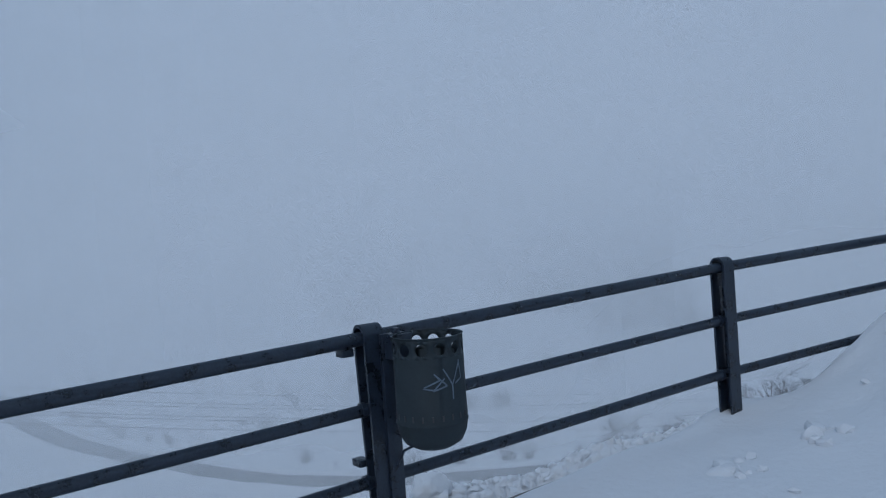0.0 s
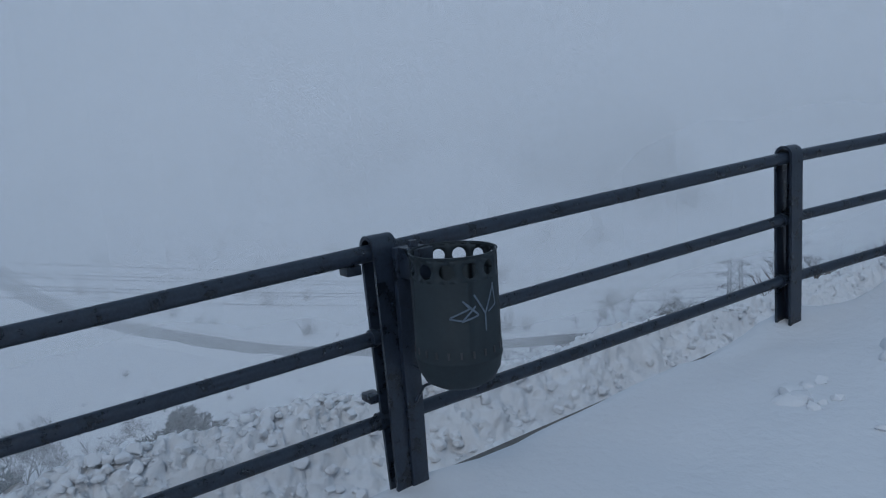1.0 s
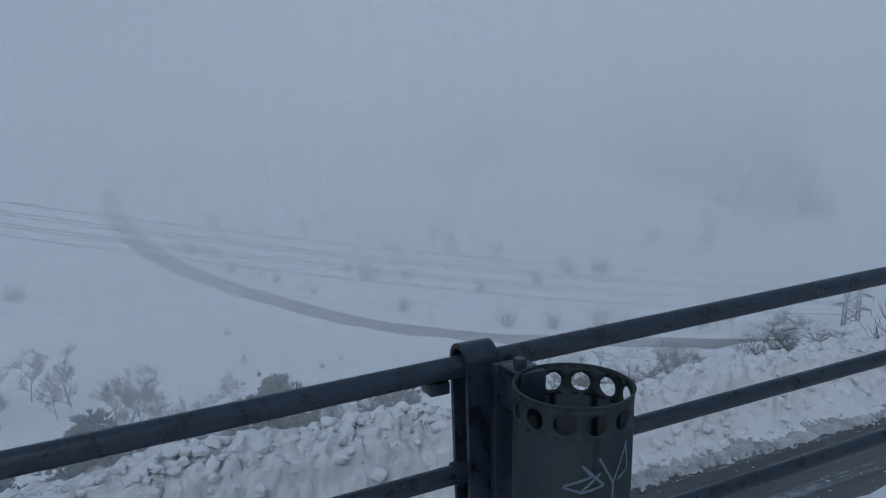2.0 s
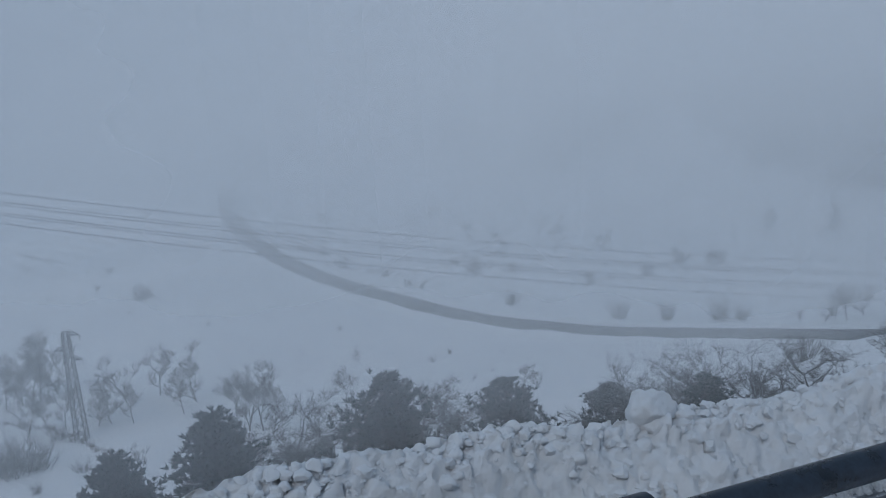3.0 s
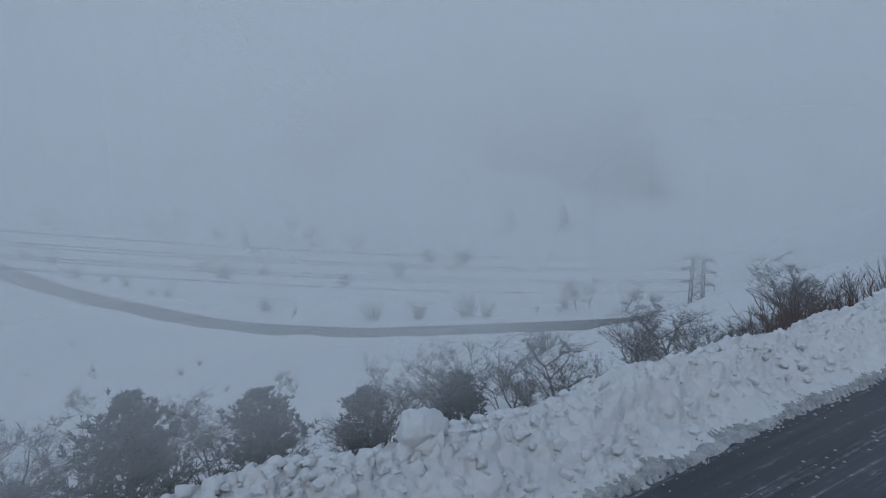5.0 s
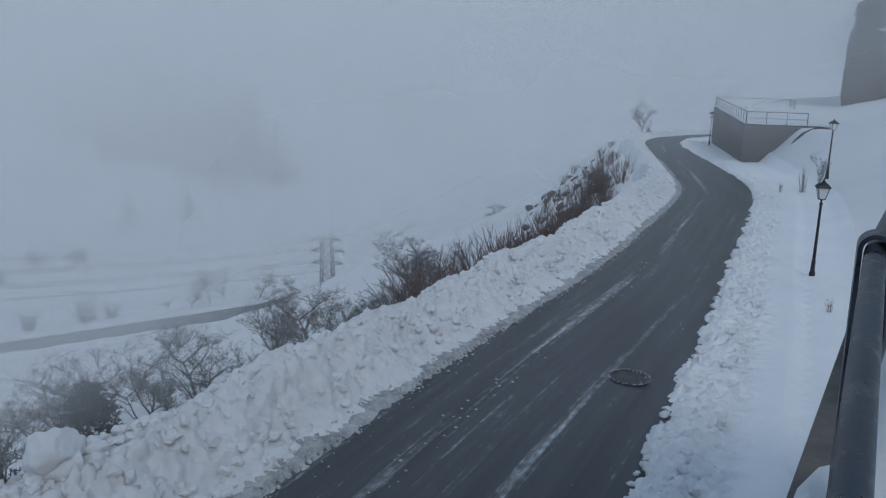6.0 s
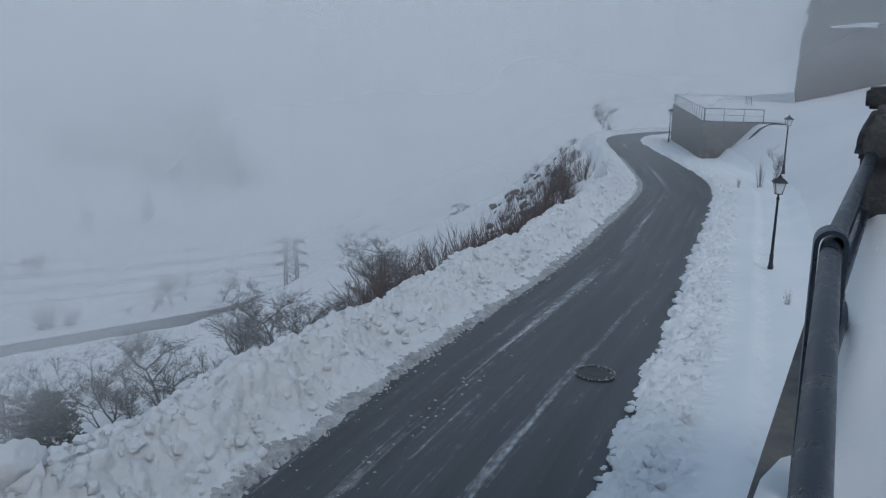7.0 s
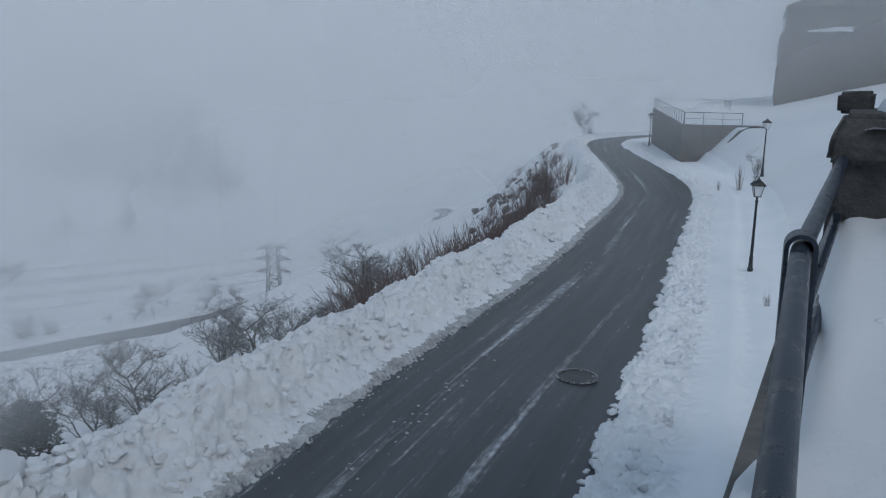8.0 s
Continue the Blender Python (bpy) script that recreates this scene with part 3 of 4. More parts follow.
def collar(p, d, r):
    d = Vector(d).normalized()
    return Build().tube([Vector(p) - d * 0.012, Vector(p) + d * 0.012], r, 14)


for x, y, zs, foot, lean in ((-0.042, 0.055, [r[0] for r in RAILS], 4.47, 0.08), (0.106, 2.735, [r[1] for r in RAILS], 4.56, 0.02), (-0.256, -5.6, [r[0] - 0.21 for r in RAILS], 4.2, 0.04)):
    railing_part("post", strap_post(x, y, zs[0] + 0.054, foot, lean), RAIL)
    railing_part("web_plate", Build().box((x - 0.03 + lean * 0.4, y + 0.022, foot + 0.03), (x + 0.034, y + 0.032, zs[0] + 0.02), 0.002), RAIL)
    for z in zs[1:]:
        for s in (-0.06, 0.06):
            railing_part("collar", collar((x, y + s, z), (0, 1, 0), 0.038), RAIL)
railing_part("stub_bracket", Build().box((-0.14, -0.03, 4.9), (-0.06, 0.03, 4.935), 0.004), RAIL)
railing_part("stub_bracket", Build().box((-0.1, -0.1, 5.46), (-0.03, -0.035, 5.5), 0.004), RAIL)
railing_part("base_plate", Build().box((-0.06, -0.03, 4.42), (0.12, 0.14, 4.475), 0.006), RAIL)
railing_part("base_plate", Build().box((-0.05, 2.63, 4.42), (0.15, 2.82, 4.5), 0.006), RAIL)

pillar = holder("stone_pillar", "dark weathered stone pillar with a snow-capped coping", "pillar", at=(0.66, 5.3, 4.3))


def turned(build, ang, at):
    m = Matrix.Translation(at) @ Matrix.Rotation(ang, 4, "Z")
    build.v = [tuple(m @ Vector(p)) for p in build.v]
    return build


def weathered(build, amount, scale):
    build.v = [tuple(Vector(p) + noise.noise_vector(Vector(p) * scale) * amount) for p in build.v]
    return build


def rough_block(lo, hi, n, amount, scale, bevel=0.05):
    bm = bmesh.new()
    bmesh.ops.create_cube(bm, size=1)
    for v in bm.verts:
        v.co = [lo[i] + (hi[i] - lo[i]) * (v.co[i] + 0.5) for i in range(3)]
    bmesh.ops.bevel(bm, geom=bm.edges[:], offset=bevel, segments=2, affect="EDGES")
    bmesh.ops.subdivide_edges(bm, edges=bm.edges[:], cuts=n, use_grid_fill=True)
    bm.verts.index_update()
    b = Build().add([v.co[:] for v in bm.verts], [[v.index for v in f.verts] for f in bm.faces])
    bm.free()
    return weathered(b, amount, scale)


part("shaft", rough_block((-0.27, -0.27, 0), (0.27, 0.27, 1.54), 5, 0.015, 6), STONE, pillar)
cap = rough_block((-0.3, -0.36, 1.42), (0.42, 0.4, 1.72), 5, 0.0, 5, 0.03)
cap.v = [(x * (1 - 1.6 * max(0.0, z - 1.56)) if x < 0 else x, y * (1 - 1.2 * max(0.0, z - 1.56)), z) for x, y, z in cap.v]
part("cap", weathered(weathered(cap, 0.022, 5), 0.01, 17), STONE, pillar, "broad chipped stone cap with sloping shoulders")
part("top_stone", rough_block((-0.3, 0.05, 1.69), (-0.1, 0.3, 1.83), 4, 0.012, 7, 0.02), STONE, pillar)
part("lower_block", rough_block((-0.05, -0.2, 1.0), (0.5, 0.6, 1.5), 4, 0.03, 5), STONE, pillar)
pillar.rotation_euler = (0, 0, radians(-9))
rise = [-0.46 + 0.92 * k / 22 for k in range(23)]
b = sheet(rise, rise, lambda x, y: 0.42 * max(0.0, 1 - (x * x + y * y) / 0.2) ** 0.6 + 0.03 * lumps(x, y, 1.0, 4.0, 3) - 0.02)
thing("snow_pillow", turned(b, radians(-9), (1.02, 5.3, 5.95)), SNOW, "rounded pillow of snow on the pillar", "snow", smooth_angle=1.5)
b = rough_block((-0.6, -0.5, 0), (1.2, 1.4, 0.9), 6, 0.12, 2, 0.2)
thing("snow_heap", turned(b, radians(-9), (1.5, 4.9, 4.9)), SNOW, "rounded snow heap against the pillar", "snow")

b = Build()
for i in range(24):
    x, y = 0.55 + 2.2 * random.random(), 1.4 + 2.8 * random.random()
    if i < 9:
        x, y = 0.62 + 0.25 * random.random(), 1.75 + 0.35 * random.random()
    elif i < 15:
        x, y = 0.8 + 0.2 * random.random(), 2.3 + 0.3 * random.random()
    r = 0.02 + 0.045 * random.random()
    clod(b, (x, y, terrace_z(x, y) + r * 0.05), r, i * 1.7, 0.75)
thing("snow_clods", b, SNOW, "small crusted lumps on the terrace snow", "snow clods", "stuff", smooth_angle=0.7)


# wind-cut slabs of crusted snow on the terrace
for x, y, sx, sy, ang in ((1.8, 1.3, 0.26, 0.18, 20), (1.55, 1.5, 0.14, 0.08, 35), (1.97, 0.98, 0.28, 0.18, -15)):
    b = rough_block((-sx, -sy, -0.1), (sx, sy, 0.085), 5, 0.035, 3.5, 0.06)
    thing("snow_slab", turned(b, radians(ang), (x, y, terrace_z(x, y))), SNOW, "rounded slab of crusted snow on the terrace", "snow slab", group="terrace slabs", smooth_angle=1.3)


# ---- the litter bin ----
def litter_bin():
    r, h = 0.166, 0.53
    ob = holder("litter_bin", "dark green-grey metal litter bin with scratched graffiti, hung on the railing", "litter bin", at=(0.307, 0.17, 5.04))
    b, sect, seg = Build(), 12, 16
    z0, z1, hr = h - 0.095, h - 0.012, 0.029
    zc, half = (z0 + z1) / 2, math.pi / sect
    hz = (z1 - z0) / 2
    for s in range(sect):
        a0 = (s + 0.5) * 2 * math.pi / sect
        inner, outer = [], []
        for k in range(seg):
            t = 2 * math.pi * k / seg + math.pi / 4
            c, d = math.cos(t), math.sin(t)
            q = max(abs(c), abs(d))
            inner.append((a0 + c * hr / r, zc + d * hr))
            outer.append((a0 + c / q * half, zc + d / q * hz))
        vs = [(r * math.cos(a), r * math.sin(a), z) for a, z in inner + outer]
        b.add(vs, [(k, seg + k, seg + (k + 1) % seg, (k + 1) % seg) for k in range(seg)])
    b.lathe([(r, z1), (r, h - 0.006), (r + 0.004, h), (r - 0.004, h)], 48)
    b.lathe([(0.0, 0.0), (r * 0.55, 0.004), (r * 0.82, 0.03), (r * 0.96, 0.075), (r, 0.12), (r + 0.004, 0.126), (r + 0.004, 0.134), (r, 0.14), (r, z0)], 48)
    body = part("body", b, BIN, ob)
    bm = bmesh.new()
    bm.from_mesh(body.data)
    bmesh.ops.remove_doubles(bm, verts=bm.verts[:], dist=0.0004)
    bm.to_mesh(body.data)
    bm.free()
    sol = body.modifiers.new("thickness", "SOLIDIFY")
    sol.thickness = 0.005
    for s in range(22):
        a = 2 * math.pi * s / 22
        m = Matrix.Rotation(a, 4, "Z")
        slot = Build().box((r - 0.001, -0.004, 0.15), (r + 0.003, 0.004, 0.176), 0, m)
        part("drain_slot", slot, WIRE, body)
    strokes = [[(-10, 130), (23, 142), (11, 155), (38, 130), (8, 122), (33, 145)], [(31, 163), (51, 130), (73, 175)], [(51, 130), (51, 102)], [(71, 175), (77, 140), (58, 132)], [(-12, 128), (8, 124)]]
    for st in strokes:
        g = Build()
        pts = [(px * 0.00222, pz * 0.00235 + 0.005) for px, pz in st]
        for (u0, v0), (u1, v1) in zip(pts, pts[1:]):
            L = math.hypot(u1 - u0, v1 - v0)
            ox, oz = -(v1 - v0) / L * 0.0035, (u1 - u0) / L * 0.0035
            quad = []
            for k in range(7):
                f = k / 6
                for sg in (1, -1):
                    a = radians(-36) + (u0 + (u1 - u0) * f + ox * sg) / r
                    quad.append(((r + 0.0025) * math.cos(a), (r + 0.0025) * math.sin(a), v0 + (v1 - v0) * f + oz * sg))
            g.add(quad, [(2 * k, 2 * k + 1, 2 * k + 3, 2 * k + 2) for k in range(6)])
        part("paint_stroke", g, PAINT, body, "pale spray-painted scrawl")
    part("bracket", Build().box((-0.245, -0.09, h - 0.13), (-0.14, 0.01, h - 0.005), 0.006), RAIL, ob, "folded steel mounting bracket")
    part("bolt", Build().lathe([(0.0, h + 0.02), (0.018, h + 0.02), (0.02, h + 0.014), (0.02, h - 0.006)], 6, (-0.2, -0.045)), RAIL, ob)
    part("bolt", Build().lathe([(0.0, -0.02), (0.014, -0.02), (0.014, 0.004)], 8), RAIL, ob)
    part("stay", Build().tube([(-0.24, -0.06, -0.13), (-0.19, -0.05, -0.05), (-0.12, -0.03, -0.014), (0, 0, -0.008)], 0.007, 6), RAIL, ob)
    part("stay", Build().tube([(-0.24, -0.06, 0.03), (-0.15, -0.04, 0.012), (-0.02, -0.01, -0.004)], 0.007, 6), RAIL, ob)
    part("back_plate", Build().box((-0.275, -0.1, -0.55), (-0.245, -0.02, h - 0.01), 0.004), RAIL, ob)
    return ob


litter_bin()


# ---- street lamps ----
def street_lamp():
    ob = holder("street_lamp", "black iron street lamp with a four-sided lantern, in the snow", "street lamp", "lamps along the road")
    part("base", Build().lathe([(0.11, 0), (0.11, 0.1), (0.095, 0.14), (0.085, 0.4), (0.1, 0.43), (0.07, 0.48), (0.06, 0.75), (0.075, 0.78), (0.05, 0.84)], 12), LAMP, ob)
    part("pole", Build().lathe([(0.05, 0.84), (0.043, 1.6), (0.036, 2.55), (0.055, 2.58), (0.055, 2.61), (0.03, 2.65), (0.03, 2.72), (0.09, 2.76)], 12), LAMP, ob)
    lantern = part("lantern", Build(), LAMP, ob)
    b = Build()
    lo, hi, z0, z1 = 0.085, 0.155, 2.76, 3.1
    for sx, sy in ((1, 1), (1, -1), (-1, -1), (-1, 1)):
        b.tube([(sx * lo, sy * lo, z0), (sx * hi, sy * hi, z1)], 0.013, 5)
    b.box((-lo - 0.02, -lo - 0.02, z0 - 0.015), (lo + 0.02, lo + 0.02, z0 + 0.01), 0.004)
    lantern.data = b.mesh("lantern", LAMP)
    r = Build()
    ring = [(hi + 0.05, z1), (hi + 0.045, z1 + 0.03), (0.11, z1 + 0.13), (0.06, z1 + 0.15), (0.05, z1 + 0.2), (0.02, z1 + 0.22), (0.02, z1 + 0.27), (0.0, z1 + 0.29)]
    r.v = [(sx * q, sy * q, z) for q, z in ring for sx, sy in ((1, 1), (-1, 1), (-1, -1), (1, -1))]
    r.f = [(4 * i + k, 4 * i + (k + 1) % 4, 4 * i + 4 + (k + 1) % 4, 4 * i + 4 + k) for i in range(len(ring) - 1) for k in range(4)] + [(3, 2, 1, 0)]
    part("roof", r, LAMP, lantern)
    for k in range(4):
        m = Matrix.Rotation(k * math.pi / 2, 4, "Z")
        g = Build().add([m @ Vector(p) for p in ((-lo, lo, z0), (lo, lo, z0), (hi, hi, z1), (-hi, hi, z1), (-lo, lo - 0.006, z0), (lo, lo - 0.006, z0), (hi, hi - 0.006, z1), (-hi, hi - 0.006, z1))],
                        [(0, 1, 2, 3), (7, 6, 5, 4), (0, 4, 5, 1), (2, 6, 7, 3), (1, 5, 6, 2), (0, 3, 7, 4)])
        part("pane", g, PANE, lantern, "milky glass pane")
    return ob


lamp = street_lamp()
lamp.matrix_basis = pose(0.0, 26.2, -0.5, 0, 0, 12)
copy_thing(lamp, pose(0.2, 49.7, -0.15, 0, 0, 30))
copy_thing(lamp, pose(-10.0, 79.0, -1.7, 0, 0, 50))

# ---- manhole ----
manhole = holder("manhole_cover", "round cast-iron manhole cover ringed with frozen slush", "manhole cover", at=(-3.1, 14.9, 0.062))
part("frame", Build().lathe([(0.40, -0.03), (0.40, 0.015), (0.34, 0.02), (0.335, 0.0), (0.335, -0.02)], 36), IRON, manhole)
lid = Build().lathe([(0.33, -0.02), (0.33, 0.006), (0.29, 0.006), (0.285, 0.0), (0.2, 0.0), (0.195, 0.006), (0.15, 0.006), (0.145, 0.0), (0.0, 0.0)], 36)
part("lid", lid, IRON, manhole)
b = Build()
for k in range(220):
    a = random.random() * 2 * math.pi
    q = 0.38 + random.gauss(0, 0.025)
    clod(b, (q * math.cos(a), q * math.sin(a), 0.012), 0.009 + 0.011 * random.random(), k, 0.35)
tagged(part("slush_ring", b, SLUSH, manhole, "frozen slush round the frame"), kind="stuff")

# ---- the lower platform with its railing ----
PLAT = [(-5.5, 61.4), (0.5, 61.9), (0.5, 84.0), (-10.4, 83.5)]
b = Build()
b.v = [(x, y, -3.2) for x, y in PLAT] + [(x, y, 1.82) for x, y in PLAT]
b.f = [(0, 1, 5, 4), (1, 2, 6, 5), (2, 3, 7, 6), (3, 0, 4, 7), (4, 5, 6, 7)]
thing("platform_wall", b, CONCRETE, "stained concrete retaining wall of a lookout platform", "wall", "structure", smooth_angle=0.2)
b = sheet([0, 0.25, 0.5, 0.75, 1], [0, 0.25, 0.5, 0.75, 1], lambda x, y: 0)
q = [Vector((*p, 1.83)) for p in PLAT]
b.v = [tuple(q[0].lerp(q[1], x).lerp(q[3].lerp(q[2], x), y) + Vector((0, 0, 0.06 + 0.08 * noise.noise(Vector((x * 5, y * 5, 0)))))) for x, y, _ in b.v]
thing("platform_snow", b, SNOW, "even snow cover on the lookout platform", "snow", "structure")


def platform_rail(a, c, count, lower):
    a, c = Vector((*a, 1.8)), Vector((*c, 1.8))
    ob = holder("platform_railing", "thin grey metal railing round the snowy platform", "railing", "platform railings", at=a)
    d = c - a
    part("handrail", Build().tube([Vector((0, 0, 0.95)), d + Vector((0, 0, 0.95))], 0.03, 6), GALV, ob)
    if lower:
        part("wire_rail", Build().tube([Vector((0, 0, 0.5)), d + Vector((0, 0, 0.5))], 0.012, 4), GALV, ob)
    for i in range(count):
        p = d * (i / (count - 1))
        part("post", Build().tube([p, p + Vector((0, 0, 0.95))], 0.03 if i in (0, count - 1) else 0.022, 5), GALV, ob)
    return ob


platform_rail((-5.4, 61.5), (-1.4, 61.8), 4, True)
platform_rail((-5.45, 61.7), (-10.25, 83.3), 16, False)
platform_rail((-10.2, 83.4), (-3.6, 83.8), 2, False)
platform_rail((-3.6, 83.7), (-3.0, 80.5), 4, False)

# a half-buried wall cap and boulders on the slope
b = Build().tube([(x, 60.0, land_z(x, 60.0) + h) for x, h in ((-2.2, 0.0), (-1.9, 0.03), (-1.5, 0.05), (-0.7, 0.05), (0.1, 0.03))], [0.04, 0.08, 0.1, 0.1, 0.05], 7)
thing("buried_wall_cap", weathered(b, 0.06, 2), STONE, "dark stone wall cap half buried in the snow", "wall")

# ---- the old masonry building ----
house = holder("stone_building", "massive old grey-brown masonry building with battered walls, in fog", "building", at=(0.75, 85, 0.5))


def tier(x0, x1, depth, z0, z1, batter):
    b = Build()
    for z, o in ((z0, 0.0), (z1, batter)):
        b.v += [(x0 + o, o, z), (x1, -4 + o, z), (x1, depth, z), (x0 + o, depth, z)]
    b.f = [(0, 1, 5, 4), (1, 2, 6, 5), (2, 3, 7, 6), (3, 0, 4, 7), (4, 5, 6, 7)]
    return b


part("wall", tier(0, 34, 20, -4, 8.7, 0.12), MASONRY, house, smooth_angle=0.2)
part("upper_wall", tier(0.55, 34, 20, 8.7, 11.0, 0.05), MASONRY, house, smooth_angle=0.2)
part("tower", tier(7.2, 34, 18, 8.6, 17.0, -0.35), MASONRY, house, "taller forward wall rising flush above the ledge", smooth_angle=0.2)
for k in range(4):
    part("buttress", tier(14.0 + 5 * k, 15.2 + 5 * k, 3, -4, 7.5, 0.5), MASONRY, house, smooth_angle=0.2)
b = Build()
b.v = [(0.35, -0.3, 10.9), (34, -4.5, 10.9), (34, 20, 10.9), (0.35, 20, 10.9), (8, 7, 14.2), (34, 7, 14.2), (0.35, -0.3, 11.1), (34, -4.5, 11.1), (34, 20, 11.1), (0.35, 20, 11.1)]
b.f = [(6, 7, 5, 4), (8, 9, 4, 5), (9, 6, 4), (0, 1, 7, 6), (3, 0, 6, 9), (0, 3, 2, 1)]
part("roof", b, MASONRY, house, "dark pitched roof", smooth_angle=0.2)
b = rough_block((2.2, -0.5, 8.62), (6.2, 1.6, 8.8), 5, 0.08, 0.9, 0.08)
b.v = [(x, y, z + (x - 2.2) * 0.08 * (z > 8.7)) for x, y, z in b.v]
thing("ledge_snow", turned(b, radians(-6), (0.9, 85, 0.5)), SNOW, "snow lying on the masonry ledge", "snow")


# ---- trees and shrubs ----
def bare_tree_meshes(seed, height, spread, levels=4, twigs=3, lean=0.0, fine=0.0075):
    """A leafless tree: trunk with limbs, and a crown of fine twigs."""
    rnd = random.Random(seed)
    trunk, crown = Build(), Build()

    def grow(p, d, length, r, level):
        pts, n = [p], 4 if level < 4 else 2
        for i in range(n):
            d = (d + Vector((rnd.gauss(0, 0.19), rnd.gauss(0, 0.19), rnd.gauss(0.02, 0.1)))).normalized()
            pts.append(pts[-1] + d * length / n)
        (trunk if level < 2 else crown).tube(pts, [r * (1 - 0.55 * i / n) for i in range(n + 1)], 5 if level < 2 else 3, False)
        if level >= levels:
            return
        for k in range(twigs + (level == 0) * 3 + (level >= 2)):
            i = min(n, rnd.choice((1, 2, 2, 3, 3, 4)) if level else rnd.choice((1, 2, 3, 3, 4, 4)))
            a = rnd.random() * 2 * math.pi
            out = Vector((math.cos(a), math.sin(a), 0))
            nd = (d * (1.0 - spread * 0.5) + out * spread + Vector((0, 0, 0.12))).normalized()
            grow(pts[i], nd, length * (0.5 + 0.22 * rnd.random()), max(r * 0.52, fine * height / 5), level + 1)

    grow(Vector((0, 0, -0.4)), Vector((lean, 0, 1)).normalized(), height * 0.46, height * 0.015, 0)
    top = max(v[2] for v in trunk.v + crown.v)
    for b in (trunk, crown):
        b.v = [(x * height / top, y * height / top, z * height / top if z > 0 else z) for x, y, z in b.v]
    return trunk, crown


def bare_tree(seed, spread=0.8, levels=5, twigs=3, name="bare_tree", label="leafless grey-brown tree on the snowy slope", group="bare trees", mat=None, fine=0.0075):
    ob = holder(name, label, "tree", group)
    t, c = bare_tree_meshes(seed, 5.0, spread, levels, twigs, fine=fine)
    part("trunk", t, mat or BARK, ob)
    part("crown", c, mat or BARK, ob)
    return ob


def pine_tree(seed):
    """A bushy young pine: trunk, whorled limbs and tufts of needles."""
    rnd = random.Random(seed)
    ob = holder("pine_tree", "dark bushy young pine on the snowy slope", "tree", "pines")
    t, c = Build(), Build()
    H = 5.0
    t.tube([(0, 0, -0.4), (0.05, 0, 2), (0, 0.05, H * 0.96)], [0.14, 0.09, 0.015], 7)
    z = 0.35
    tips = []
    while z < H * 0.97:
        f = z / H
        reach = 1.75 * (1 - f ** 2.2) * (0.75 + 0.4 * rnd.random()) + 0.1
        for k in range(7 if f < 0.8 else 4):
            a = rnd.random() * 2 * math.pi
            L = reach * (0.7 + 0.45 * rnd.random())
            pts = [Vector((0, 0, z)), Vector((math.cos(a) * L * 0.55, math.sin(a) * L * 0.55, z + 0.12 * L)), Vector((math.cos(a) * L, math.sin(a) * L, z + 0.5 * L))]
            t.tube(pts, [0.028, 0.018, 0.008], 3, False)
            for q in range(7):
                s = 0.3 + 0.7 * q / 6
                p = pts[0].lerp(pts[1], s * 2) if s < 0.5 else pts[1].lerp(pts[2], s * 2 - 1)
                tips.append((p + Vector((rnd.gauss(0, 0.13), rnd.gauss(0, 0.13), rnd.gauss(0.05, 0.08))), (pts[2] - pts[1]).normalized()))
        z += 0.2 + 0.06 * rnd.random()
    tips += [(Vector((0, 0, H * 0.9)), Vector((0, 0, 1))), (Vector((0, 0, H * 0.97)), Vector((0, 0, 1)))]
    for p, d in tips:
        for k in range(9):
            w = (d * 0.7 + Vector((rnd.gauss(0, 0.6), rnd.gauss(0, 0.6), rnd.gauss(0.45, 0.4)))).normalized()
            s = w.cross(Vector((rnd.random(), rnd.random(), rnd.random()))).normalized() * 0.02
            L = 0.16 + 0.14 * rnd.random()
            c.add([p - s, p + s, p + w * L * 0.6 + s * 1.2, p + w * L, p + w * L * 0.6 - s * 1.2], [(0, 1, 2, 3, 4)])
    part("trunk", t, BARK, ob)
    part("crown", c, NEEDLE, ob, "dense tufts of dark needles")
    return ob


def shrub(seed, stems=26, mat=None, name="shrub", label="leafless reddish-brown shrub beside the snow bank", group="roadside shrubs", wide=0.45):
    rnd = random.Random(seed)
    ob = holder(name, label, "shrub", group)
    st, tw = Build(), Build()
    for i in range(stems):
        a, r0 = rnd.random() * 2 * math.pi, 0.25 * rnd.random()
        p, d = Vector((math.cos(a) * r0, math.sin(a) * r0, -0.25)), Vector((math.cos(a) * wide * rnd.random(), math.sin(a) * wide * rnd.random(), 1)).normalized()
        L = 0.8 + 0.6 * rnd.random()
        pts = [p]
        for k in range(4):
            d = (d + Vector((rnd.gauss(0, 0.1), rnd.gauss(0, 0.1), 0.03))).normalized()
            pts.append(pts[-1] + d * L / 4)
        st.tube(pts, [0.013, 0.011, 0.009, 0.006, 0.003], 3, False)
        for k in range(6):
            q = pts[rnd.choice((1, 2, 3, 3, 4))]
            e = (d + Vector((rnd.gauss(0, 0.45), rnd.gauss(0, 0.45), 0.2))).normalized()
            tw.tube([q, q + e * 0.16, q + e * 0.3 + Vector((0, 0, 0.05))], [0.006, 0.005, 0.002], 3, False)
    part("brushwood", st, mat or TWIG, ob)
    tagged(part("crown", tw, mat or TWIG, ob), kind="stuff")
    return ob


def stand(proto, rows, base, wide=1.0, sink=0.0):
    """Copies of the prototypes at (x, y, height)."""
    for i, (x, y, h) in enumerate(rows):
        p = proto[i % len(proto)]
        s = h / base
        ob = copy_thing(p, pose(x, y, land_z(x, y) - sink, 0, 0, (i * 137) % 360))
        ob.scale = (s * wide, s * wide, s)


